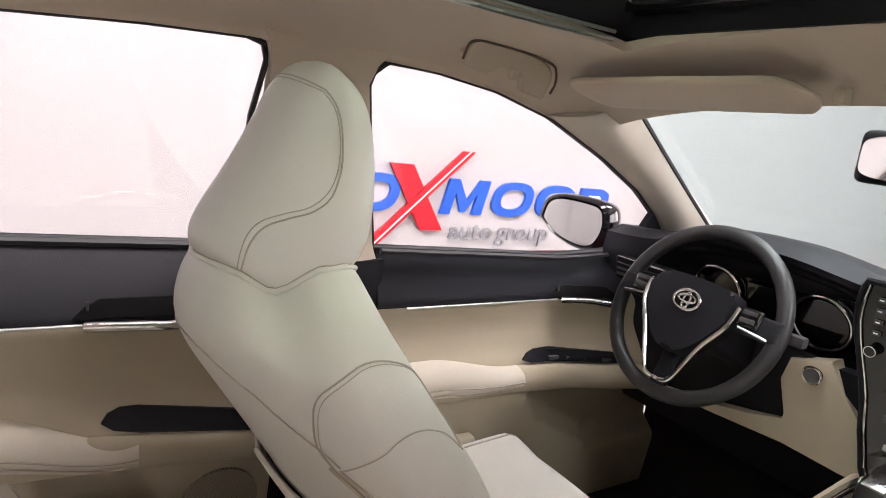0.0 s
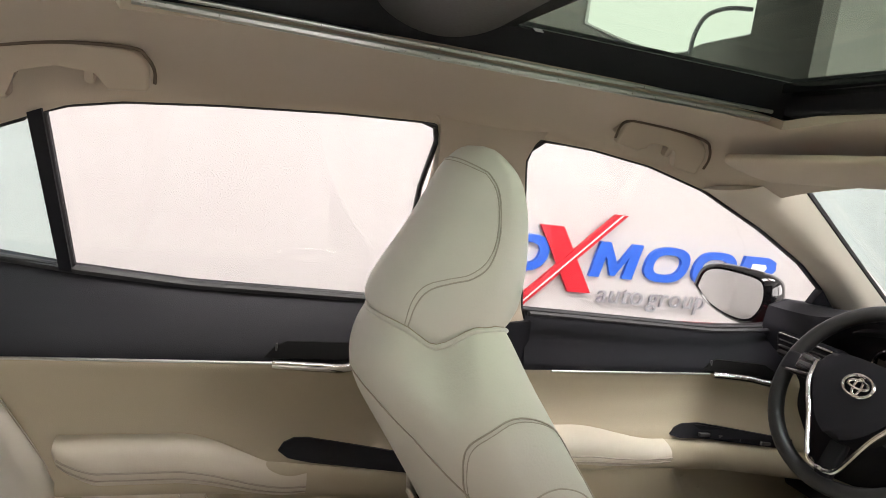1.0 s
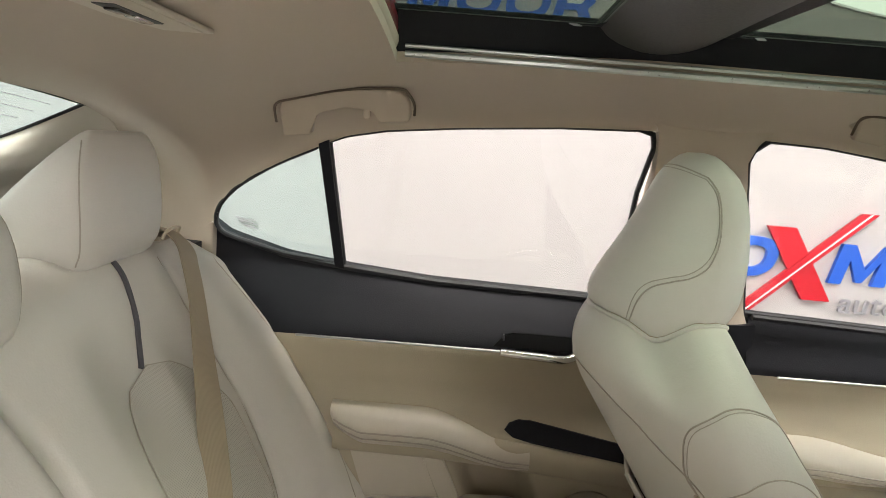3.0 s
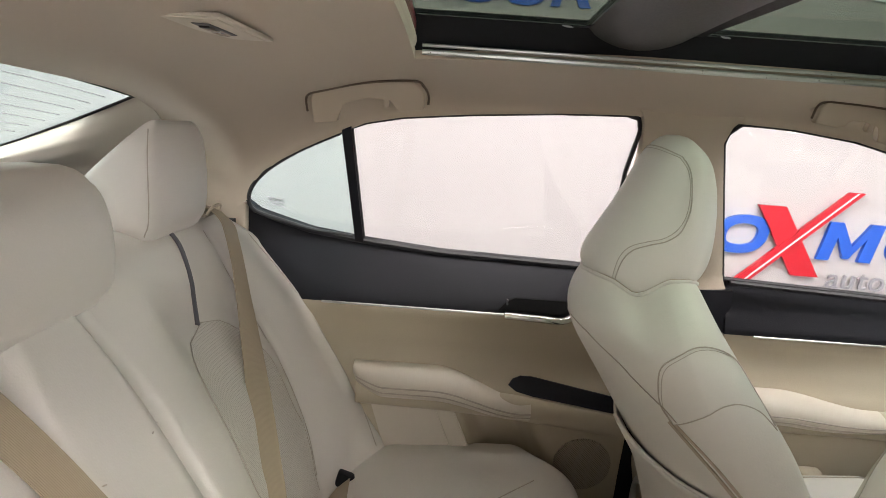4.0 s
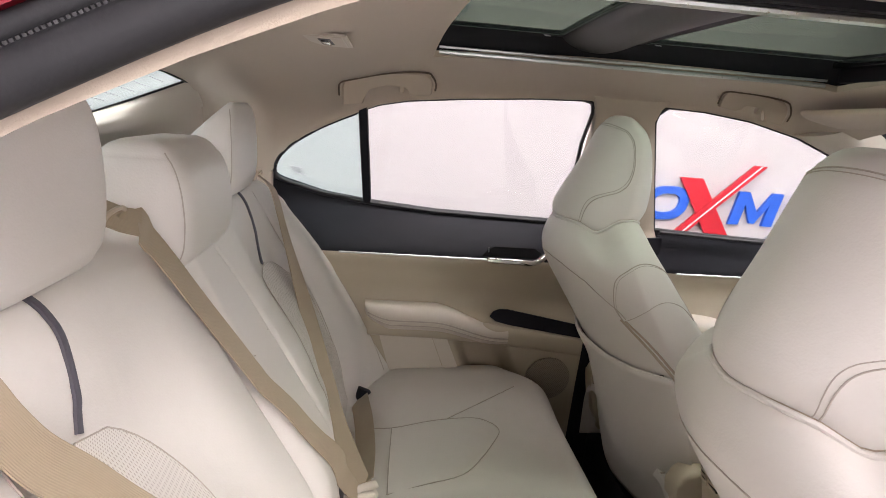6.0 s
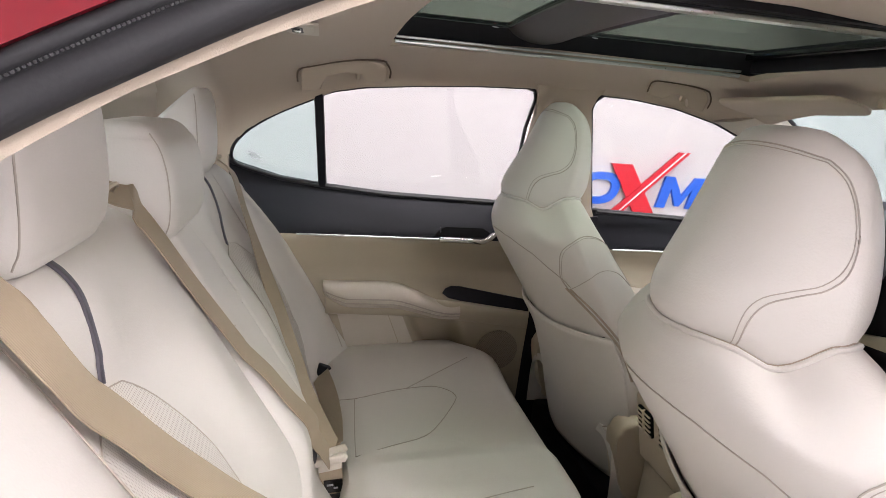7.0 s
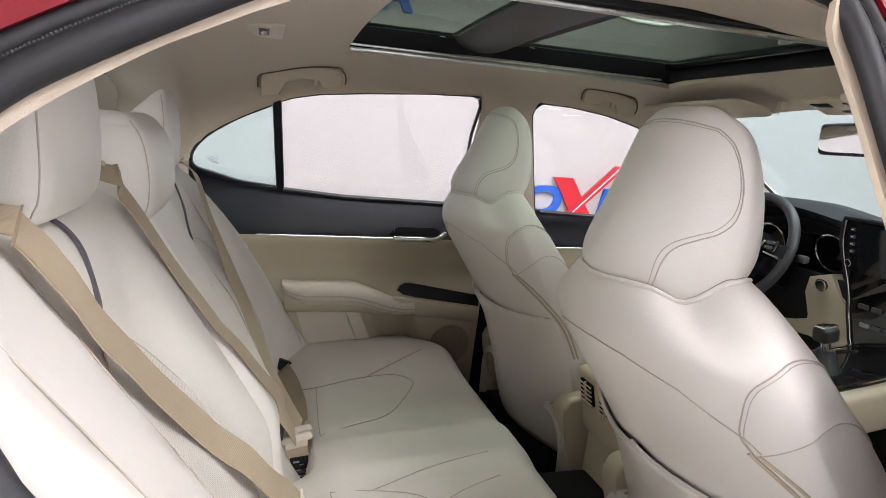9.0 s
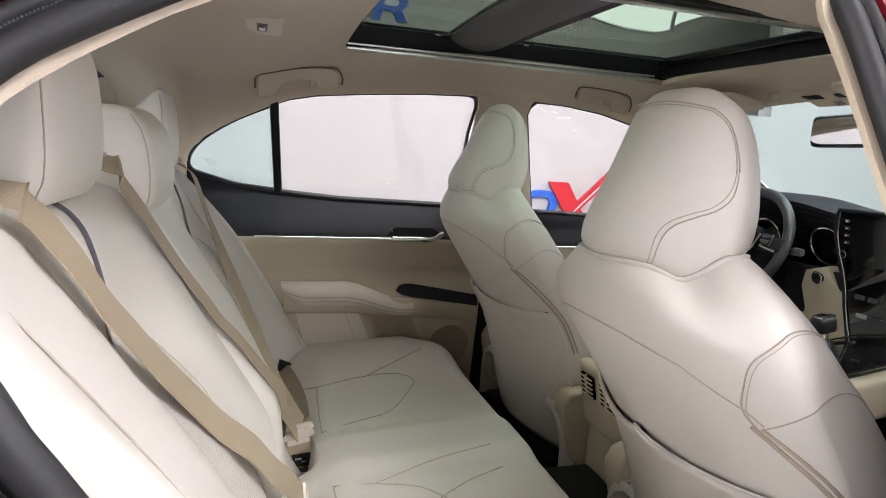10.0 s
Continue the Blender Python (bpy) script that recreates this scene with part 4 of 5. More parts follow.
part("speaker_mesh", metric_uv(bm, (1, 0, 0), (0, 0, 1)), GRILLE, ld, "round perforated loudspeaker mesh", False)

door(1, "door_2", front_face, 0.365, 1.26, "closed front door with black upper trim and beige armrest", (0.422, 0.80), 0.873, (0.36, 0.70, 0.765, 0.60), False)
door(-1, "door_3", front_face, 0.365, 1.26, "closed front passenger door with black upper trim", (0.422, 0.80), 0.873, (0.36, 0.70, 0.765, 0.60), False)

# driver's door mirror outside
dm = thing("door_mirror", "black door mirror with silvered glass outside the driver's window", "mirror", at=(1.085, 0.935, 1.0))
dm.rotation_euler = (0, 0, radians(14))
out = [(0.102, -0.004), (0.090, 0.036), (0.055, 0.055), (-0.02, 0.057), (-0.072, 0.050), (-0.088, 0.022), (-0.085, -0.018), (-0.062, -0.052), (-0.015, -0.058), (0.055, -0.040)]
out = [(p.x * 1.08, p.y * 1.12) for p in curve_points([Vector((a, b, 0)) for a, b in out + out[:1]], 50)][:-1]
bm = bmesh.new()
rows = []
for x, k in ((-0.010, 0.91), (-0.014, 0.97), (-0.006, 1.08), (0.02, 1.13), (0.06, 1.05), (0.10, 0.82), (0.125, 0.45)):
    rows.append([bm.verts.new((x, a * k, b * k)) for a, b in out])
for a, b in zip(rows, rows[1:]):
    for j in range(len(out)):
        bm.faces.new((a[j], a[(j + 1) % len(out)], b[(j + 1) % len(out)], b[j]))
bm.faces.new(rows[-1])
part("housing", bm, BLACK_GLOSS, dm, "glossy black shell")
part("mirror_glass", prism([(a * 0.90, b * 0.88) for a, b in out], lambda a, b: (-0.014, a, b), (0.006, 0, 0)), MIRROR, dm, "silvered mirror glass", False)
part("arm", block((0.06, 0.16, 0.035), (0.05, -0.14, -0.075), 0.012, 3, (12, 0, 0)), BLACK_SOFT, dm, "black mounting arm")


# ---- front seats ----
BACK = Loft([(1.093, 0.01, 0.09, 0.075, 0.0), (1.084, 0.0, 0.108, 0.108, 0.0), (1.073, -0.012, 0.118, 0.14, 0.0), (1.058, -0.022, 0.124, 0.168, 0.002), (1.039, -0.026, 0.128, 0.196, 0.006), (1.015, -0.031, 0.138, 0.22, 0.016),
    (0.99, -0.03, 0.154, 0.23, 0.026), (0.96, -0.018, 0.167, 0.237, 0.038), (0.93, 0.002, 0.184, 0.241, 0.05), (0.88, 0.035, 0.21, 0.244, 0.064), (0.82, 0.074, 0.236, 0.246, 0.072),
    (0.75, 0.115, 0.264, 0.245, 0.07), (0.68, 0.142, 0.279, 0.24, 0.063), (0.6, 0.167, 0.293, 0.232, 0.046), (0.52, 0.184, 0.3, 0.222, 0.02), (0.46, 0.2, 0.3, 0.205, 0.0)], 3.4, 1.55, 0.62, 0.0, 0.010)
REST = Loft([(1.044, 0.02, 0.09, 0.07, 0), (1.048, 0.0, 0.112, 0.1, 0), (1.058, -0.016, 0.132, 0.121, 0), (1.08, -0.024, 0.148, 0.132, 0), (1.11, -0.01, 0.153, 0.134, 0), (1.15, 0.014, 0.153, 0.127, 0),
    (1.19, 0.034, 0.149, 0.117, 0), (1.215, 0.045, 0.144, 0.108, 0), (1.241, 0.056, 0.135, 0.095, 0), (1.256, 0.067, 0.121, 0.079, 0), (1.266, 0.082, 0.108, 0.056, 0), (1.269, 0.092, 0.096, 0.028, 0)], 2.4, 1.6, 0.62, 0.024)


def seam_on(loft, xz, sgn, parent, r=0.0016, mat=None, name="seam", grow=0.0006):
    pts = []
    for p in curve_points([(a, 0, b) for a, b in xz], 44):
        pts.append(loft.side(p.x, p.z, sgn, grow))
    part(name, tube(pts, r, 6), mat or SEAM, parent)


def front_seat():
    st = thing("front_seat", "cream leather front seat with a tall head restraint and stitched seams", "car seat", "front seats")
    back = part("backrest", BACK.mesh(80, 70), LEATHER, st, "cream leather backrest")
    rest = part("head_restraint", REST.mesh(72, 60), LEATHER, st, "cream leather head restraint")
    # double seam loop over the top and down both flanks of the head restraint
    loop = [(0.016, 1.050), (0.0155, 1.075), (0.0205, 1.095), (0.032, 1.110), (0.050, 1.120), (0.068, 1.128), (0.083, 1.143), (0.092, 1.170), (0.094, 1.200), (0.092, 1.224), (0.085, 1.240)]
    inner = [(a - 0.003 if b < 1.2 else a - 0.002, b + (0.003 if b < 1.17 else -0.002)) for a, b in loop]
    for way, top, r in ((loop, 1.252, 0.0009), (inner, 1.2485, 0.0006)):
        flank = [[REST.side(p.x, p.z, sg, 0.0004) for p in curve_points([(a, 0, b) for a, b in way], 48)] for sg in (-1, 1)]
        end = flank[0][-1]
        over = []
        for k in range(1, 24):
            y = abs(end.y) * (1 - 2 * k / 24)
            z = end.z + (top - end.z) * (1 - (y / end.y) ** 2)
            X = -max(0.0, 1 - (abs(y) / REST.sec(z)[2]) ** REST.eb) ** (1 / REST.eb)
            over.append(REST.place(X, -1 if y > 0 else 1, z, 0.0006))
        part("seam", tube(flank[0] + over + flank[1][::-1], r, 6), SEAM, rest)
    for sg in (-1, 1):
        # arch and piping on the flank of the backrest
        arch = [(0.079, 0.903), (0.065, 0.922), (0.055, 0.950), (0.051, 0.978), (0.058, 1.000), (0.081, 1.014), (0.112, 1.012), (0.142, 0.996), (0.170, 0.962), (0.192, 0.925)]
        seam_on(BACK, arch, sg, back, 0.0010)
        seam_on(BACK, [(a + 0.0035 * smooth(0.89, 0.91, b), b - 0.003 * smooth(0.89, 0.91, b)) for a, b in arch], sg, back, 0.0005)
        seam_on(BACK, [(0.083, 0.900), (0.098, 0.928), (0.116, 0.946), (0.140, 0.953), (0.168, 0.944), (0.195, 0.920)], sg, back, 0.0008)
        for d, r in ((0.0, 0.0030), (0.009, 0.0024)):
            seam_on(BACK, [(0.078 + 0.6 * d, 0.902), (0.110 + d, 0.872), (0.141 + d, 0.842), (0.188 + d, 0.790), (0.225 + d, 0.720)], sg, back, r, PIPING, "piping", 0.0004)
        # long seam from the flank up and round the back
        seam = []
        for i in range(33):
            th = table((0, 1), (3.14, 2.10), i / 32)
            z = table((2.10, 2.147, 2.278, 2.426, 2.723, 2.95, 3.14), (0.906, 0.918, 0.934, 0.957, 0.977, 0.984, 0.986), th)
            seam.append(BACK.at(sg * th, z, 0.0004))
        part("seam", tube(seam, 0.0010, 6), SEAM, back)
    # piped edge of the collar, where the head restraint sinks into the backrest
    edge = []
    for k in range(80):
        t = k * math.tau / 80
        for z in np.linspace(1.115, 1.03, 86):
            q = REST.at(t, float(z))
            h = q.z
            for _ in range(6):
                xb, xf, b, _bol = BACK.sec(min(1.092, h))
                xm = xb + (xf - xb) * BACK.mid
                X = (q.x - xm) / ((xf - xm) if q.x > xm else (xm - xb))
                h = q.z - BACK.lift(max(-1.0, min(1.0, X)), min(1.0, abs(q.y) / b), min(1.092, h))
            e = BACK.e if X > 0 else BACK.eb
            if h < 1.092 and abs(X) ** e + abs(q.y / b) ** e < 1:
                break
        edge.append((q, t))
    part("collar_seam", tube([q + Vector((0.004 * math.cos(t), 0.004 * math.sin(t), -0.001)) for q, t in edge], 0.0030, 8, True), LEATHER, back, "piped collar edge")
    part("collar_gap", tube([q + Vector((0.0008 * math.cos(t), 0.0008 * math.sin(t), 0.0012)) for q, t in edge], 0.0012, 6, True), PIPING, back)

    # map pocket shell on the lower back
    def shell(u, v):
        w = 0.56 - 0.10 * (1 - v)
        t = math.pi * (w + (2 - 2 * w) * u)
        k = abs(2 * u - 1)
        top = 0.818 - 0.020 * math.sin(math.pi * k ** 0.7) - 0.010 * k ** 8
        z = 0.47 + (top - 0.47) * v
        g = 0.003 + 0.006 * smooth(0.75, 1.0, v) * (1 - k ** 6) + 0.004 * math.sin(math.pi * v) * (1 - k ** 2)
        return BACK.at(t, z, g)
    part("map_pocket", grid(shell, 56, 30), LEATHER, st, "cream leather map pocket with an open mouth").modifiers.new("thick", "SOLIDIFY").thickness = 0.004
    part("pocket_mouth", tube([shell(i / 56, 1) for i in range(57)], 0.0028, 6), LEATHER, st)
    # near-black sheet painted in for the shade behind the pocket's mouth
    part("pocket_shade", grid(lambda u, v: BACK.at(math.pi * (0.60 + 0.80 * u), 0.797 + 0.016 * v - 0.020 * math.sin(math.pi * abs(2 * u - 1) ** 0.7), 0.0015), 30, 6), DARK_SLOT, st, "dark sheet standing in for the shade in the pocket mouth")

    # cushion
    def cush(u, v):
        x = 0.20 + 0.50 * u
        t = (v * 2 - 1) * math.pi / 2
        y = 0.262 * math.copysign(abs(math.sin(t)) ** 0.62, math.sin(t))
        e = math.cos(t) ** 0.35
        h = 0.585 + 0.045 * u + 0.028 * smooth(0.12, 0.22, abs(y)) * e
        end = (1 - max(0, (u - 0.86) / 0.14) ** 2.2) ** 0.5
        return (x + 0.01 * (1 - end), y, 0.44 + (h - 0.44) * e * end)
    part("cushion", grid(cush, 40, 48, (0, 0, -0.02)), LEATHER, st, "cream leather seat cushion")
    for sg in (-1, 1):
        part("cushion_seam", tube([Vector(cush(i / 30, 0.5 + sg * 0.22)) + Vector((0, 0, 0.001)) for i in range(31)], 0.0018, 6), SEAM, st)
    part("cushion_seam", tube([Vector(cush(0.42, 0.28 + 0.44 * i / 20)) + Vector((0.03 * math.sin(math.pi * i / 20), 0, 0.001)) for i in range(21)], 0.0015, 6), SEAM, st)
    part("seat_frame", block((0.46, 0.44, 0.13), (0.43, 0, 0.385), 0.015), BLACK_SOFT, st, "black seat frame")
    for sg in (-1, 1):
        part("side_cover", block((0.36, 0.03, 0.17), (0.42, sg * 0.255, 0.525), 0.012, 3, taper=0.94), BEIGE_TRIM, st, "beige plastic side cover")
        oval = [(0.268 + 0.062 * math.copysign(abs(math.cos(t)) ** 0.6, math.cos(t)), 0.545 + 0.095 * math.copysign(abs(math.sin(t)) ** 0.6, math.sin(t))) for t in [k * math.tau / 36 for k in range(36)]]
        bm = prism(oval, lambda a, b: (a - 0.22 * (b - 0.545), sg * 0.272, b), (0, -sg * 0.05, 0))
        bmesh.ops.bevel(bm, geom=[e for e in bm.edges if any(len(f.verts) > 6 for f in e.link_faces)], offset=0.010, segments=3, profile=0.6, affect="EDGES")
        part("hinge_cover", bm, BEIGE_TRIM, st, "beige plastic hinge cover")
        part("runner", block((0.52, 0.03, 0.03), (0.42, sg * 0.2, 0.318), 0.004), CHARCOAL, st)
    return st


seat = front_seat()
seat.location = (0, 0.37, 0)
copy_thing(seat, pose(0.012, -0.37, -0.024, 0, -2.5, 0))

# ---- rear bench ----
LEAN = 0.60


def bench_x(y, z, bolster=1.0):
    """The front of the rear backrest."""
    a = abs(y)
    x = -0.650 + (1.075 - z) * LEAN
    x += bolster * 0.034 * smooth(0.45, 0.56, a) * smooth(1.07, 0.86, z)
    d = a - 0.345
    x += 0.020 * math.exp(-(d / 0.16) ** 2) * smooth(0.55, 0.75, z) * smooth(1.09, 1.0, z) - 0.012 * math.exp(-((a - 0.47) / 0.03) ** 2)
    x += 0.012 * smooth(0.09, 0.05, a)
    x -= 0.065 * smooth(0.74, 0.56, z) * smooth(0.63, 0.54, a)
    # dished centre of each outer place, steep above and full at the lumbar
    dish = table((0.55, 0.60, 0.70, 0.75, 0.80, 0.85, 0.90, 0.94, 0.96, 1.0, 1.04, 1.075), (0.0, 0.006, 0.032, 0.036, 0.031, 0.030, 0.042, 0.048, 0.044, 0.030, 0.012, 0.0), z)
    x -= dish * math.exp(-((a - 0.345) / ((0.105 if a > 0.345 else 0.140) + 0.05 * smooth(0.85, 0.70, z))) ** 4)
    x -= 0.005 * math.exp(-((a - 0.466) / 0.007) ** 2) * smooth(0.58, 0.66, z) * smooth(1.06, 1.02, z)
    x -= 0.016 * math.exp(-((a - 0.088 + 0.03 * smooth(0.9, 1.06, z)) / 0.010) ** 2)
    return x


def bench_top(y):
    a = abs(y)
    return 1.085 - 0.012 * smooth(0.12, 0.05, a) - 0.055 * smooth(0.50, 0.655, a) ** 1.6


bench = thing("rear_bench", "cream leather rear bench with perforated panels and grey inserts", "car seat")


def backrest(u, v):
    y = 0.655 * (2 * u - 1)
    y = math.copysign(0.655 * abs(2 * u - 1) ** 0.92, y)
    top = bench_top(y)
    if v < 0.82:
        z = 0.50 + (top - 0.035 - 0.50) * (v / 0.82)
        x = bench_x(y, z)
    else:
        t = (v - 0.82) / 0.18 * math.pi * 0.62
        z = top - 0.035 + 0.035 * math.sin(min(t, math.pi / 2)) - 0.01 * max(0, t - math.pi / 2)
        x = bench_x(y, top - 0.035) - 0.055 * (1 - math.cos(t)) - 0.012 * math.sin(t)
    e = 1 - min(1, (0.655 - abs(y)) / 0.035)
    return (x - 0.05 * max(0, e) ** 2, y, z)


bk = part("backrest", grid(backrest, 300, 80, (-0.07, 0, -0.02)), LEATHER, bench, "cream leather backrest with moulded bolsters")


def on_back(y, z, lift=0.0012):
    return Vector((bench_x(y, z) + lift, y, z))


for s in (-1, 1):
    c = s * 0.350 - 0.014
    # grey insert stripe running down the middle from the head restraint
    run = ((0.002, 1.04), (-0.003, 1.0), (-0.009, 0.975), (-0.016, 0.954), (-0.026, 0.938)) if s > 0 else ((0.008, 1.04), (-0.004, 1.0), (-0.011, 0.985), (-0.018, 0.970))
    over = []
    for t in (1.5, 1.1, 0.7, 0.3):
        y = c + run[0][0] + 0.006 * t
        over.append(Vector((bench_x(y, 1.05) - 0.055 * (1 - math.cos(t)) - 0.012 * math.sin(t) + 0.0022 * math.cos(t), y, 1.05 + 0.0372 * math.sin(t))))
    line = curve_points(over + [on_back(c + w, z, 0.0022) for w, z in run], 36)
    part("insert_stripe", ribbon(line, [Vector((0, 1, 0))] * len(line), 0.0085, 0.003), INSERT, bk, "slate grey insert stripe")
    # bolster seam
    part("seam", tube(curve_points([on_back(c + s * w, z) for w, z in ((0.118, 1.055), (0.121, 0.98), (0.121, 0.88), (0.121, 0.80), (0.121, 0.70), (0.123, 0.61))], 50), 0.0009, 5), SEAM, bk)
    part("seam", tube(curve_points([on_back(s * w, z) for w, z in ((0.60, 1.03), (0.612, 0.93), (0.616, 0.82), (0.612, 0.70), (0.60, 0.60))], 40), 0.0009, 5), SEAM, bk)

    # perforated arch panel
    def arch(u, v, c=0.322 if s > 0 else -0.392, top=0.938 if s > 0 else 0.967, wide=(0.130, 0.108) if s > 0 else (0.112, 0.104)):
        z = 0.60 + (top - 0.60) * v
        w = wide[u > 0.5] * max(0.0, 1 - max(0.0, (z - top + 0.113) / 0.113) ** 2.2) ** 0.5
        return on_back(c + (2 * u - 1) * w, z, 0.0018)
    bm = metric_uv(grid(arch, 24, 40), (0, 1, 0), (0.5, 0, 0.86))
    part("perforated_panel", bm, PERFORATED, bk, "perforated cream leather panel")
    part("seam", tube([arch(0, i / 30) for i in range(31)] + [arch(1, 1 - i / 30) for i in range(31)], 0.0009, 5), SEAM, bk)
for s in (-1, 1):
    part("fold_mark", tube([on_back(0.062 * s - 0.016, 0.905), on_back(0.062 * s + 0.014, 0.902)], 0.0009, 5), SEAM, bk)


def cushion_z(x, y):
    """The top of the rear cushion."""
    a = abs(y)
    z = 0.592 + 0.016 * smooth(-0.35, -0.05, x) + 0.010 * smooth(0.10, 0.04, a)
    z += 0.016 * math.exp(-((a - 0.50) / 0.10) ** 2) - 0.014 * math.exp(-(((a - 0.235) / 0.085) ** 2 + ((x + 0.23) / 0.11) ** 2) * 1.0)
    z -= 0.05 * smooth(-0.30, -0.44, x)
    z -= 0.075 * smooth(-0.350, -0.372, x) * math.exp(-((y - 0.050) / 0.055) ** 4)
    return z


def bench_seat(u, v):
    y = 0.665 * (2 * v - 1)
    k = abs(2 * v - 1)
    front = 0.055 - 0.085 * smooth(0.70, 1.0, k) ** 1.4
    if u < 0.7:
        x = -0.46 + (front - 0.045 + 0.46) * (u / 0.7)
        z = cushion_z(x, y)
    else:
        t = (u - 0.7) / 0.3
        a = min(1, t / 0.45) * math.pi / 2
        x = front - 0.045 + 0.045 * math.sin(a) - 0.03 * max(0, (t - 0.45) / 0.55)
        z = cushion_z(front - 0.045, y) - 0.045 * (1 - math.cos(a)) - 0.17 * max(0, (t - 0.45) / 0.55)
    z -= 0.09 * max(0, (k - 0.94) / 0.06) ** 2
    return (x, y, z)


cu = part("cushion", grid(bench_seat, 110, 190), LEATHER, bench, "cream leather bench cushion")
part("cushion_base", block((0.42, 1.26, 0.16), (-0.22, 0, 0.42), 0.02), BLACK_SOFT, bench, "dark cushion base")


def on_seat(x, y):
    return Vector((x, y, cushion_z(x, y) + 0.0014))


for s in (-1, 1):
    for way in (((-0.334, 0.100), (-0.27, 0.118), (-0.195, 0.147), (-0.150, 0.205), (-0.108, 0.275), (-0.101, 0.302), (-0.114, 0.328), (-0.150, 0.350), (-0.235, 0.348), (-0.325, 0.328), (-0.390, 0.375)),
                ((-0.334, 0.100), (-0.331, 0.20), (-0.325, 0.328)), ((-0.205, 0.352), (-0.12, 0.410), (-0.035, 0.474)),
                ((-0.34, 0.138), (-0.24, 0.108), (-0.149, 0.079), (-0.04, 0.059)), ((-0.195, 0.196), (-0.12, 0.158), (-0.041, 0.128)))[:3 if s > 0 else 5]:
        part("seam", tube(curve_points([on_seat(x, s * y) for x, y in way], 40), 0.0010, 5), SEAM, cu)


def rear_rest(name, y, rows, e, label, parent=None):
    """A rear head restraint."""
    lf = Loft(rows, e)
    t = thing(name, label, "head restraint", "rear head restraints", at=(0, y, 0))
    p = part("pad", lf.mesh(64, 46), LEATHER, t)
    for sg in (-1, 1):
        z0, z1 = lf.r[0, 0] + 0.012, lf.r[-1, 0] - 0.012
        pts = []
        for z in np.linspace(z0, z1, 24):
            xb, xf, b, _ = lf.sec(float(z))
            pts.append(lf.side(xf - 0.010, float(z), sg, 0.0004))
        part("seam", tube(pts, 0.0009, 6), SEAM, p)
    return t


SIDE_ROWS = [(1.064, -0.715, -0.660, 0.080, 0), (1.068, -0.735, -0.644, 0.094, 0), (1.080, -0.755, -0.634, 0.102, 0), (1.105, -0.768, -0.630, 0.106, 0), (1.13, -0.760, -0.629, 0.107, 0), (1.16, -0.733, -0.630, 0.104, 0), (1.19, -0.702, -0.632, 0.097, 0),
             (1.210, -0.682, -0.634, 0.089, 0), (1.224, -0.668, -0.637, 0.080, 0), (1.233, -0.659, -0.641, 0.070, 0), (1.237, -0.653, -0.646, 0.060, 0)]
rear_rest("rear_head_restraint", 0.358, SIDE_ROWS, 6.0, "cream leather outer head restraint on the rear bench")
rear_rest("rear_head_restraint", -0.339, [(z + 0.012, a, b, c, d) for z, a, b, c, d in SIDE_ROWS], 6.0, "cream leather outer head restraint on the rear bench")
MID_ROWS = [(1.024, -0.70, -0.640, 0.085, 0), (1.028, -0.725, -0.618, 0.100, 0), (1.042, -0.745, -0.603, 0.110, 0), (1.075, -0.752, -0.597, 0.113, 0), (1.11, -0.748, -0.598, 0.113, 0), (1.145, -0.735, -0.604, 0.110, 0),
            (1.168, -0.722, -0.614, 0.105, 0), (1.182, -0.708, -0.627, 0.096, 0), (1.188, -0.695, -0.642, 0.082, 0)]
rear_rest("rear_head_restraint", 0.005, MID_ROWS, 8.0, "low cream leather middle head restraint on the rear bench")


# ---- seat belts ----
def belt(label, way, upper, lower, group="rear seat belts"):
    """A strap from the shoulder guide across the backrest to its tongue; upper and lower: directions across it."""
    b = thing("seat_belt", label, "seat belt", group)
    pts = curve_points(way, 60)
    for p in pts[2:-4]:
        p.x = max(p.x, bench_x(p.y, min(p.z, 1.06), 0.0) + 0.006)
    a, c = pts[0], pts[-1]
    back = [Vector((a.x - 0.06, a.y + 0.01, a.z - 0.03)), Vector((a.x - 0.022, a.y + 0.004, a.z + 0.006))]
    line = back + pts
    across = [Vector(upper).lerp(Vector(lower), smooth(1.00, 0.78, p.z)) for p in line]
    part("strap", ribbon(line, across, 0.044, 0.0016), WEB, b, "tan woven strap")
    g = part("guide", block((0.024, 0.046, 0.008), (a.x - 0.018, a.y - 0.004, a.z - 0.007), 0.003), PIPING, b, "beige belt guide")
    part("guide_lip", tube(curve_points([(a.x - 0.004, a.y - 0.026, a.z - 0.006), (a.x + 0.002, a.y - 0.022, a.z + 0.006), (a.x + 0.003, a.y, a.z + 0.009), (a.x + 0.002, a.y + 0.018, a.z + 0.006), (a.x - 0.004, a.y + 0.022, a.z - 0.006)], 20), 0.0028, 8), BEIGE_TRIM, g, "cream guide lip")
    return b, c, (c - pts[-6]).normalized()


def tongue(b, c, d, across, wide=0.056):
    """The moulded latch tongue: a bar with a slotted plate below."""
    y = (Vector(across) - Vector(across).dot(d) * d).normalized()
    x = y.cross(d)
    m = Matrix.Translation(c) @ Matrix((x, y, d)).transposed().to_4x4()
    for name, mat, size, off, lab in (("tongue", BEIGE_LIGHT, (0.013, wide, 0.016), 0.004, "cream plastic latch tongue"), ("tongue_plate", BEIGE_LIGHT, (0.009, wide - 0.016, 0.018), 0.016, "cream plastic latch plate")):
        bm = block(size, (0, 0, off), 0.005, 3)
        bm.transform(m)
        part(name, bm, mat, b, lab)
    bm = block((0.003, wide - 0.020, 0.003), (0.0062, 0, 0.002), 0.001)
    bm.transform(m)
    part("slot", bm, DARK_SLOT, b)


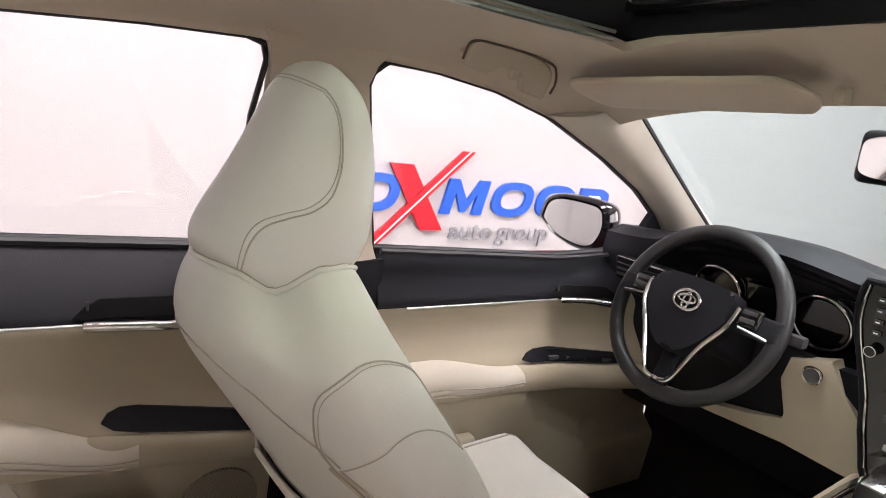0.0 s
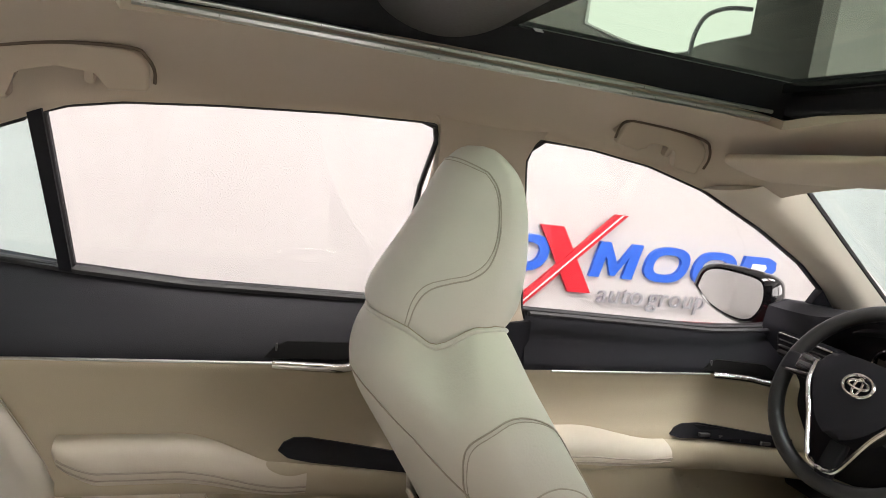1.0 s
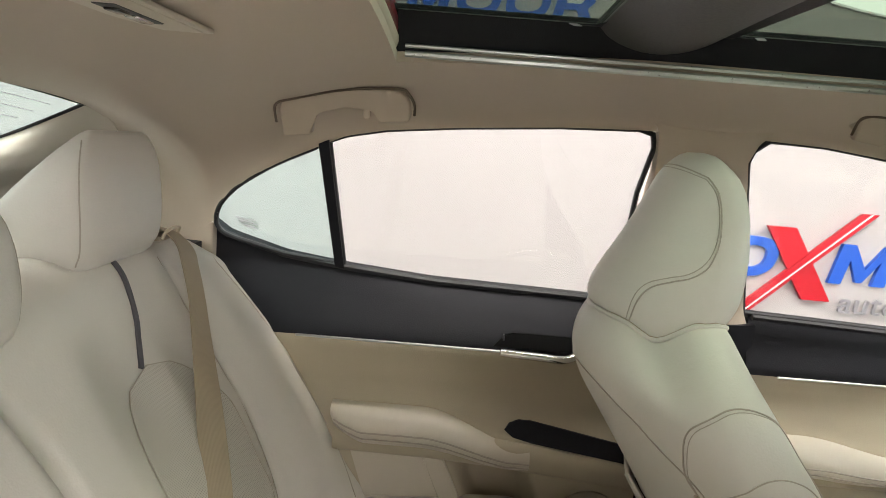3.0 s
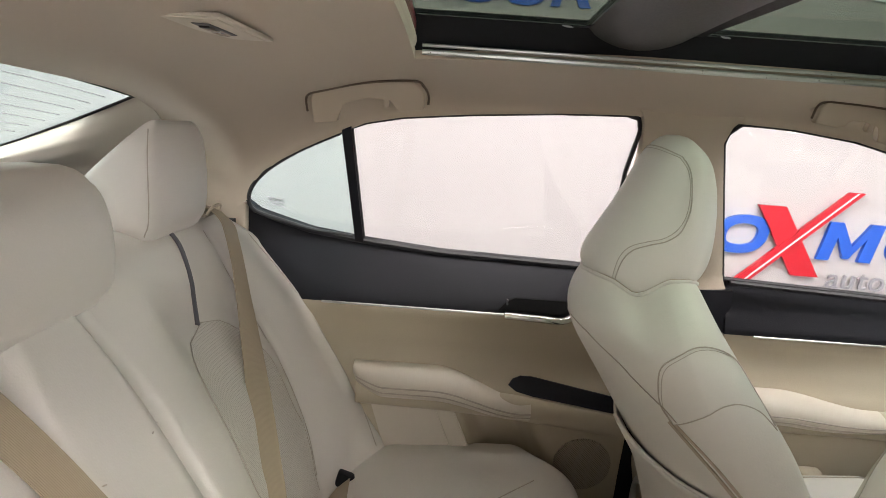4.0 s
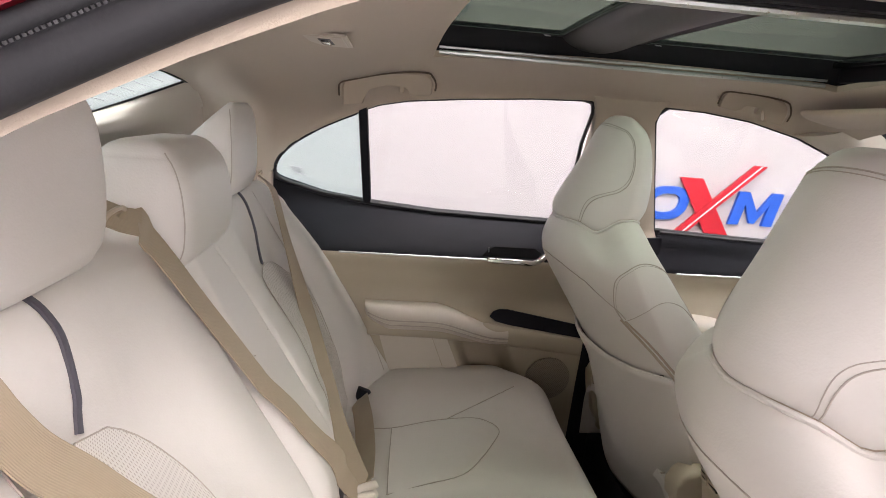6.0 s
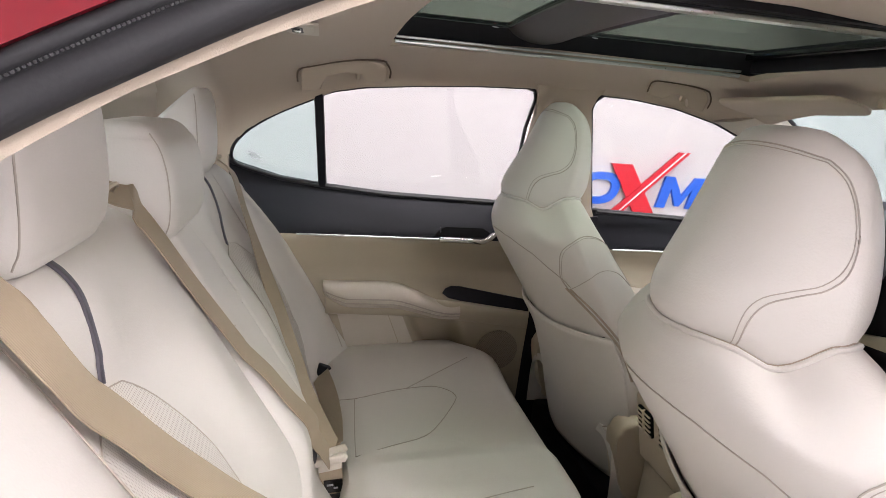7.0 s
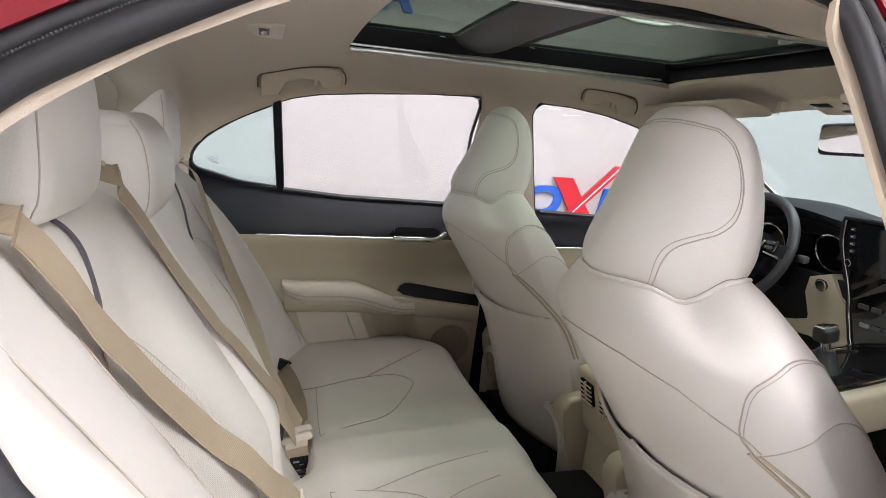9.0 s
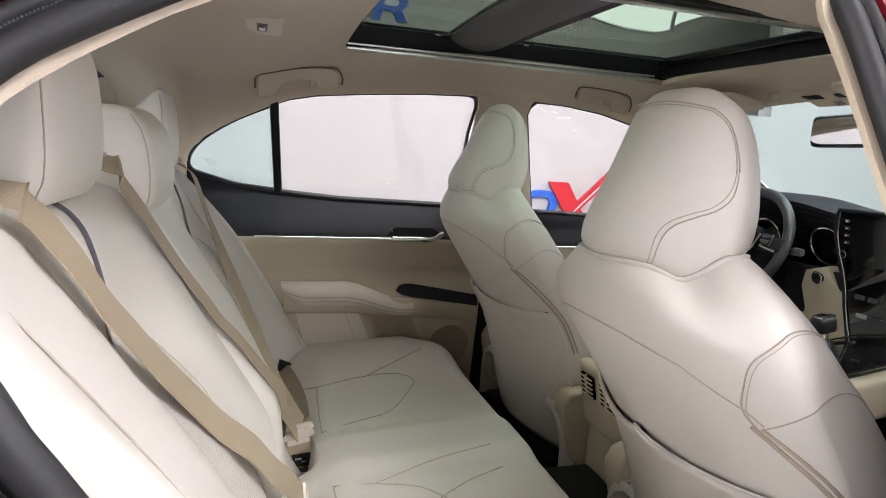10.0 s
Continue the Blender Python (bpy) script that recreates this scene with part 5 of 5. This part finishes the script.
fb, c, d = belt("tan seat belt buckled across the far rear place", ((-0.640, 0.497, 1.085), (-0.612, 0.478, 1.068), (-0.597, 0.462, 1.045), (-0.583, 0.452, 1.003), (-0.568, 0.430, 0.967), (-0.537, 0.380, 0.900), (-0.510, 0.333, 0.843), (-0.490, 0.297, 0.800), (-0.450, 0.222, 0.716), (-0.431, 0.179, 0.683), (-0.392, 0.115, 0.630), (-0.374, 0.092, 0.608)), (0.15, 0.85, -0.25), (0.62, 0.65, -0.25))
tongue(fb, c, d, (0.62, 0.65, -0.25))
line = curve_points([(-0.377, 0.100, 0.606), (-0.376, 0.20, 0.603), (-0.384, 0.34, 0.592), (-0.396, 0.46, 0.576), (-0.400, 0.51, 0.566)], 30)
part("lap_strap", ribbon(line, [Vector((0.75, 0.05, 0.62))] * len(line), 0.046), WEB, fb, "tan woven lap strap")
part("anchor_cap", block((0.034, 0.022, 0.030), (-0.394, 0.508, 0.575), 0.005, 2, (0, 25, 15)), BLACK_SOFT, fb, "black anchor cap")
mb, c, d = belt("tan seat belt buckled across the middle rear place", ((-0.652, -0.188, 1.114), (-0.636, -0.149, 1.086), (-0.616, -0.134, 1.052), (-0.596, -0.116, 1.011), (-0.575, -0.098, 0.969), (-0.549, -0.085, 0.925), (-0.521, -0.075, 0.880), (-0.493, -0.055, 0.828), (-0.462, -0.031, 0.770), (-0.420, 0.018, 0.690), (-0.384, 0.066, 0.606)), (-0.10, 0.86, 0.32), (0.25, 0.85, -0.30))
d = Vector((0.10, 0.02, -0.99)).normalized()
tongue(mb, c, d, (0.93, 0.15, 0.10), 0.060)
line = [c + d * 0.02 + Vector((0.016, 0, -0.11)) * (k / 8) for k in range(9)]
part("buckle_strap", ribbon(line, [Vector((1, 0.05, 0.1))] * 9, 0.042, 0.003), WEB, mb, "tan stub strap with a printed label")
ax = Vector((1, 0, 0.1)).normalized()
m = Matrix.Translation(c + Vector((0.009, -0.001, -0.055))) @ Matrix((ax.cross(-d), ax, -d)).transposed().to_4x4()
for name, mat, size, at, lab in (("label_patch", BLACK_GLOSS, (0.003, 0.034, 0.026), (0.002, 0, 0), "dark printed label patch"), ("print_bar", GREY, (0.001, 0.012, 0.004), (0.0042, -0.006, 0.004), "small grey print bar"), ("print_bar", GREY, (0.001, 0.008, 0.003), (0.0042, 0.004, -0.003), "small grey print bar"),
                                 ("latch", CHARCOAL, (0.010, 0.036, 0.030), (0.002, 0, -0.032), "grey metal latch"), ("latch_edge", CHROME, (0.003, 0.034, 0.004), (0.008, 0, -0.024), "bright latch edge")):
    bm = block(size, at, 0.001 if size[0] < 0.005 else 0.003, 2)
    bm.transform(m)
    part(name, bm, mat, mb, lab)
part("buckle", block((0.020, 0.030, 0.040), c + Vector((-0.034, -0.012, 0.022)), 0.006, 3, (20, 0, 10)), CHARCOAL, mb, "dark grey buckle beside the tongue")
nb, c, d = belt("tan seat belt buckled across the near rear place", ((-0.664, -0.500, 1.102), (-0.638, -0.486, 1.084), (-0.617, -0.488, 1.060), (-0.600, -0.486, 1.034), (-0.587, -0.470, 1.000), (-0.571, -0.442, 0.963), (-0.551, -0.417, 0.922), (-0.527, -0.389, 0.878), (-0.498, -0.352, 0.825), (-0.462, -0.328, 0.781), (-0.436, -0.290, 0.728), (-0.408, -0.230, 0.668), (-0.385, -0.130, 0.585)), (-0.10, 0.86, 0.32), (0.05, 0.86, 0.30))
tongue(nb, c, d, (0.05, 0.86, 0.30))

# ---- centre console and tunnel ----
con = thing("centre_console", "beige and black centre console between the front seats", "console")
part("tunnel", block((1.0, 0.20, 0.20), (0.15, 0, 0.38), 0.05, 4), CARPET, con, "black carpeted tunnel")
part("box", block((0.42, 0.19, 0.36), (0.455, 0, 0.52), 0.025, 4, taper=0.94), BEIGE_TRIM, con, "beige console box")
part("armrest_lid", block((0.34, 0.20, 0.05), (0.42, 0, 0.725), 0.02, 4), BEIGE_LIGHT, con, "cream padded armrest lid")
vent = part("vent_panel", block((0.03, 0.165, 0.15), (0.238, 0, 0.655), 0.012, 3, (0, -12, 0)), BEIGE_TRIM, con, "beige rear air vent panel")
for s in (-1, 1):
    part("vent_mouth", block((0.008, 0.050, 0.050), (0.2145, s * 0.038, 0.680), 0.004, 2, (0, -12, 0)), DARK_SLOT, vent, "dark vent opening")
    for k in range(5):
        part("vent_slat", block((0.010, 0.048, 0.0028), (0.2125 + 0.002 * (2 - k), s * 0.038, 0.660 + 0.010 * k), 0.001, 1, (0, -30, 0)), BEIGE_TRIM, vent)
    part("vent_slat", block((0.008, 0.004, 0.05), (0.2105, s * 0.038, 0.680), 0.001, 1, (0, -12, 0)), BEIGE_TRIM, vent)
part("front_deck", block((0.42, 0.23, 0.10), (0.84, 0, 0.67), 0.02, 3, (0, -8, 0)), BEIGE_TRIM, con, "beige console deck")
part("deck_plate", block((0.34, 0.17, 0.012), (0.82, 0, 0.722), 0.005, 2, (0, -8, 0)), BLACK_GLOSS, con, "glossy black shifter plate")
part("deck_edge", ring_plate([(0.18 * math.copysign(abs(math.cos(t)) ** 0.4, math.cos(t)), 0.092 * math.copysign(abs(math.sin(t)) ** 0.4, math.sin(t))) for t in [k * math.tau / 40 for k in range(40)]], [(0.172 * math.copysign(abs(math.cos(t)) ** 0.4, math.cos(t)), 0.084 * math.copysign(abs(math.sin(t)) ** 0.4, math.sin(t))) for t in [k * math.tau / 40 for k in range(40)]], lambda a, b: (0.82 + a, b, 0.729 + 0.14 * a), (0, 0, 0.004)), CHROME, con, "thin chrome edge", False)
sh = thing("gear_shifter", "black leather gear shifter with a chrome collar", "gear shifter", at=(0.80, 0.005, 0.728))
part("boot", disc(0.040, 0.05, (0, 0, 0.02), (0, 0, 0), 24, 0.018), BLACK_LEATHER, sh, "black leather boot")
part("stick", tube([(0, 0, 0.03), (-0.008, 0, 0.07)], 0.010, 12), CHROME, sh)
part("knob", block((0.048, 0.040, 0.038), (-0.010, 0, 0.082), 0.013, 4, (0, -10, 0)), BLACK_LEATHER, sh)
part("knob_trim", block((0.042, 0.028, 0.006), (-0.012, 0, 0.101), 0.004, 2, (0, -10, 0)), CHROME, sh)

# ---- dashboard ----
dash = thing("dashboard", "black and beige dashboard with a hooded instrument cluster", "dashboard", kind="structure")
LOFTS = [(0.0, 1.24, 0.985), (0.25, 1.10, 1.055), (0.45, 1.0, 1.062), (0.6, 0.955, 1.045), (0.7, 0.95, 1.0), (0.8, 0.965, 0.955), (1.0, 1.0, 0.91)]


def dash_top(u, v):
    y = 0.70 * (2 * v - 1)
    x = table([r[0] for r in LOFTS], [r[1] for r in LOFTS], u)
    z = table([r[0] for r in LOFTS], [r[2] for r in LOFTS], u)
    hump = 0.030 * math.exp(-((y - 0.36) / 0.17) ** 4) * smooth(0.1, 0.4, u) * (1 - smooth(0.72, 0.85, u))
    z -= 0.020 * smooth(0.35, 0.7, abs(y))
    x -= 0.055 * math.exp(-((y - 0.36) / 0.17) ** 4) * smooth(0.3, 0.6, u) * (1 - smooth(0.72, 0.80, u))
    x += 0.06 * (1 - u) * (1 - (y / 0.7) ** 2)
    x += 0.085 * math.exp(-((y - 0.345) / 0.20) ** 8) * smooth(0.61, 0.69, u)
    return (x, y, z + hump)


part("top_pad", grid(dash_top, 40, 60, (0.04, 0, -0.02)), BLACK_SOFT, dash, "black soft top pad with a cluster hood")
part("mid_face", grid(lambda u, v: (1.005 + 0.03 * u + 0.08 * (1 - u) * math.exp(-((0.70 * (2 * v - 1) - 0.345) / 0.20) ** 8), 0.70 * (2 * v - 1), 0.915 - 0.12 * u), 8, 30, (0.04, 0, 0)), BLACK_SOFT, dash, "black middle face")
part("lower_face", grid(lambda u, v: (0.985 + 0.10 * u + 0.02 * math.sin(math.pi * u), -0.70 + 0.78 * v, 0.90 - 0.27 * u), 10, 20, (0.04, 0, 0)), BEIGE, dash, "beige lower panel")
part("knee_panel", grid(lambda u, v: (0.985 + 0.12 * u - 0.02 * math.sin(math.pi * u), 0.085 + 0.60 * v, 0.90 - 0.30 * u), 8, 20, (0.03, 0, 0)), BLACK_SOFT, dash, "black knee panel")
TRIM = [(0.174, 0.914), (0.246, 0.890), (0.257, 0.845), (0.242, 0.79), (0.232, 0.770), (0.30, 0.752), (0.408, 0.728), (0.55, 0.704), (0.67, 0.688), (0.67, 0.672), (0.42, 0.713), (0.23, 0.727), (0.13, 0.728), (0.095, 0.72), (0.085, 0.76), (0.106, 0.818), (0.151, 0.858)]
bm = prism(TRIM, lambda a, b: (0.976 + 0.10 * (0.9 - b), a, b), (0.03, 0, 0))
bmesh.ops.bevel(bm, geom=[e for e in bm.edges if all(v.co.x < 0.976 + 0.10 * (0.9 - v.co.z) + 0.001 for v in e.verts)], offset=0.005, segments=2, profile=0.5, affect="EDGES", clamp_overlap=True)
part("button_panel", bm, BEIGE, dash, "beige trim sweeping from the start button along the knee panel")
btn = part("start_button", disc(0.014, 0.012, (0.972, 0.199, 0.876), (0, 80, 0), 28), BLACK_GLOSS, dash, "black start button")
part("button_ring", torus(0.0155, 0.0020, pose(0.967, 0.199, 0.877, 0, 80, 0), 32, 8), CHROME, btn, "chrome ring")
cl = thing("instrument_cluster", "dark instrument cluster with two chrome ringed dials", "instrument panel", at=(1.035, 0.335, 0.965))
part("face", block((0.02, 0.33, 0.12), (0.01, 0, -0.005), 0.02, 3, (0, -18, 0)), BLACK_GLOSS, cl)
for y in (-0.105, 0.105):
    part("dial_ring", torus(0.052, 0.0035, pose(-0.012, y, -0.008, 0, 72, 0), 40, 8), CHROME, cl, "chrome dial ring")
    part("dial", disc(0.046, 0.006, (-0.008, y, -0.008), (0, 72, 0), 32), BLACK_GLOSS, cl)
    for k in range(9):
        t = radians(-40 + 32 * k)
        bm = block((0.008, 0.002, 0.001), (0.038, 0, 0.004))
        bm.transform(pose(-0.008, y, -0.008, 0, 72, 0) @ pose(0, 0, 0, 0, 0, math.degrees(t)))
        part("tick", bm, GREY, cl, "", False)
part("info_screen", block((0.006, 0.085, 0.07), (-0.006, 0, -0.004), 0.004, 2, (0, -18, 0)), SCREEN, cl, "dark display")
lv = thing("air_vent", "black dashboard air vent with slim slats", "air vent", at=(0.958, 0.575, 0.955))
part("frame", block((0.03, 0.15, 0.055), (0, 0, 0), 0.010, 3, (0, -15, 0)), BLACK_SOFT, lv)
for k in range(3):
    part("slat", block((0.012, 0.13, 0.004), (-0.014, 0, -0.014 + 0.013 * k), 0.0015, 1, (0, -25, 0)), CHARCOAL, lv)
part("bezel", block((0.004, 0.13, 0.004), (-0.020, 0, 0.024), 0.001), CHROME, lv)

# centre stack
cs = thing("centre_stack", "glossy black centre stack with a touch screen and controls", "car display", at=(0.99, 0.0, 0.90))
o = [(0.145, 0.165), (0.150, 0.10), (0.120, -0.02), (0.105, -0.10), (0.07, -0.175), (-0.07, -0.175), (-0.105, -0.10), (-0.12, -0.02), (-0.15, 0.10), (-0.145, 0.165)]
o = [(p.x, p.y) for p in curve_points([Vector((a, b, 0)) for a, b in o], 40)]


def stack(a, b):
    return (-0.02 - 0.30 * b * 0.5 - 0.10 * max(0, -b), a, b)


part("panel", prism(o, stack, (0.05, 0, 0)), BLACK_GLOSS, cs, "glossy black panel", False)
part("bezel", tube([Vector(stack(a, b)) for a, b in o] + [], 0.0055, 8, True), BLACK_SOFT, cs, "black raised rim")
part("trim_edge", tube([Vector(stack(a * 0.955, b * 0.965)) + Vector((-0.003, 0, 0)) for a, b in o if a > 0], 0.002, 6), CHROME, cs, "thin chrome trim")
part("screen", prism([(-0.095, 0.035), (0.095, 0.035), (0.105, 0.15), (-0.105, 0.15)], lambda a, b: Vector(stack(a, b)) + Vector((-0.006, 0, 0)), (0.006, 0, 0)), SCREEN, cs, "dark touch screen", False)
for y in (-0.118, 0.118):
    kn = part("knob", disc(0.0085, 0.012, Vector(stack(y, 0.055)) + Vector((-0.008, 0, 0)), (0, 80, 0), 24), BLACK_GLOSS, cs, "small black knob")
    part("knob_ring", torus(0.0085, 0.0012, Matrix.Translation(Vector(stack(y, 0.055)) + Vector((-0.014, 0, 0))) @ pose(0, 0, 0, 0, 80, 0), 24, 6), CHROME, kn, "thin chrome ring")
    for k in range(4):
        part("key", block((0.004, 0.012, 0.008), Vector(stack(y, 0.085 + 0.018 * k)) + Vector((-0.003, 0, 0)), 0.001), CHARCOAL, cs)
        part("print_bar", block((0.001, 0.006, 0.002), Vector(stack(y, 0.085 + 0.018 * k)) + Vector((-0.006, 0, 0))), WHITE, cs, "small white print bar", False)
for k in range(5):
    part("key", block((0.006, 0.026, 0.012), Vector(stack(-0.07 + 0.035 * k, -0.045)) + Vector((-0.004, 0, 0)), 0.002), CHARCOAL, cs)
    part("key", block((0.006, 0.026, 0.010), Vector(stack(-0.06 + 0.03 * k, -0.09)) + Vector((-0.004, 0, 0)), 0.002), ALUMINIUM if k in (0, 4) else CHARCOAL, cs)

# ---- steering wheel ----
sw = thing("steering_wheel", "black leather steering wheel with a silver trimmed hub", "steering wheel")
sw.matrix_basis = pose(0.852, 0.370, 0.942, 0, -66, 0)
# local axes: z towards the driver, x up, y to the car's left
part("rim", torus(0.160, 0.0142, Matrix.Identity(4), 64, 14), BLACK_LEATHER, sw, "black leather rim")
hub = prism([(p.x, p.y) for p in curve_points([Vector((a, b, 0)) for a, b in ((0.052, -0.075), (0.058, 0), (0.052, 0.075), (0.01, 0.085), (-0.06, 0.045), (-0.085, 0), (-0.06, -0.045), (0.01, -0.085), (0.052, -0.075))], 48)][:-1], lambda a, b: (a, b, 0.030), (0, 0, -0.045))
bmesh.ops.bevel(hub, geom=[e for e in hub.edges if all(v.co.z > 0.02 for v in e.verts)], offset=0.010, segments=3, profile=0.5, affect="EDGES")
part("hub", hub, BLACK_SOFT, sw, "black padded hub")
for s in (-1, 1):
    part("spoke", block((0.040, 0.10, 0.018), (0.012, s * 0.115, 0.006), 0.006, 3), BLACK_SOFT, sw)
    part("silver_trim", tube(curve_points([(0.030, s * 0.092, 0.026), (-0.01, s * 0.086, 0.03), (-0.06, s * 0.058, 0.028), (-0.125, s * 0.030, 0.018), (-0.138, s * 0.012, 0.016), (-0.138, 0, 0.016)], 30), 0.0042, 8), CHROME, sw, "satin silver trim")
    part("silver_trim", tube([(0.000, s * 0.10, 0.020), (-0.006, s * 0.150, 0.014)], 0.0032, 8), CHROME, sw, "satin silver trim")
    part("switch_pad", block((0.034, 0.040, 0.010), (0.020, s * 0.112, 0.018), 0.005, 3), BLACK_GLOSS, sw)
    for k in range(2):
        part("switch", block((0.008, 0.026, 0.006), (0.014 + 0.014 * k, s * 0.112, 0.024), 0.002), CHARCOAL, sw)
part("lower_spoke", block((0.085, 0.030, 0.014), (-0.125, 0, 0.0), 0.005, 3), BLACK_SOFT, sw)
em = part("emblem", torus(0.026, 0.0030, pose(0.012, 0, 0.034), 36, 8, 0.72, 1.0), CHROME, sw, "chrome oval emblem")
part("emblem_oval", torus(0.016, 0.0026, pose(0.014, 0, 0.034), 30, 8, 0.45, 1.1), CHROME, em)
part("emblem_oval", torus(0.012, 0.0024, pose(0.010, 0, 0.034), 30, 8, 1.25, 0.55), CHROME, em)
col = thing("steering_column", "black steering column cover with two stalks", "steering column")
part("cover", block((0.17, 0.10, 0.09), (0.93, 0.368, 0.905), 0.02, 3, (0, 24, 0)), BLACK_SOFT, col)
for s in (-1, 1):
    part("stalk", tube(curve_points([(0.915, 0.368 + s * 0.04, 0.925), (0.905, 0.368 + s * 0.10, 0.935), (0.895, 0.368 + s * 0.165, 0.945)], 14), 0.009, 10), BLACK_SOFT, col)
    part("stalk_tip", block((0.02, 0.032, 0.02), (0.895, 0.368 + s * 0.165, 0.945), 0.006, 2), CHARCOAL, col)
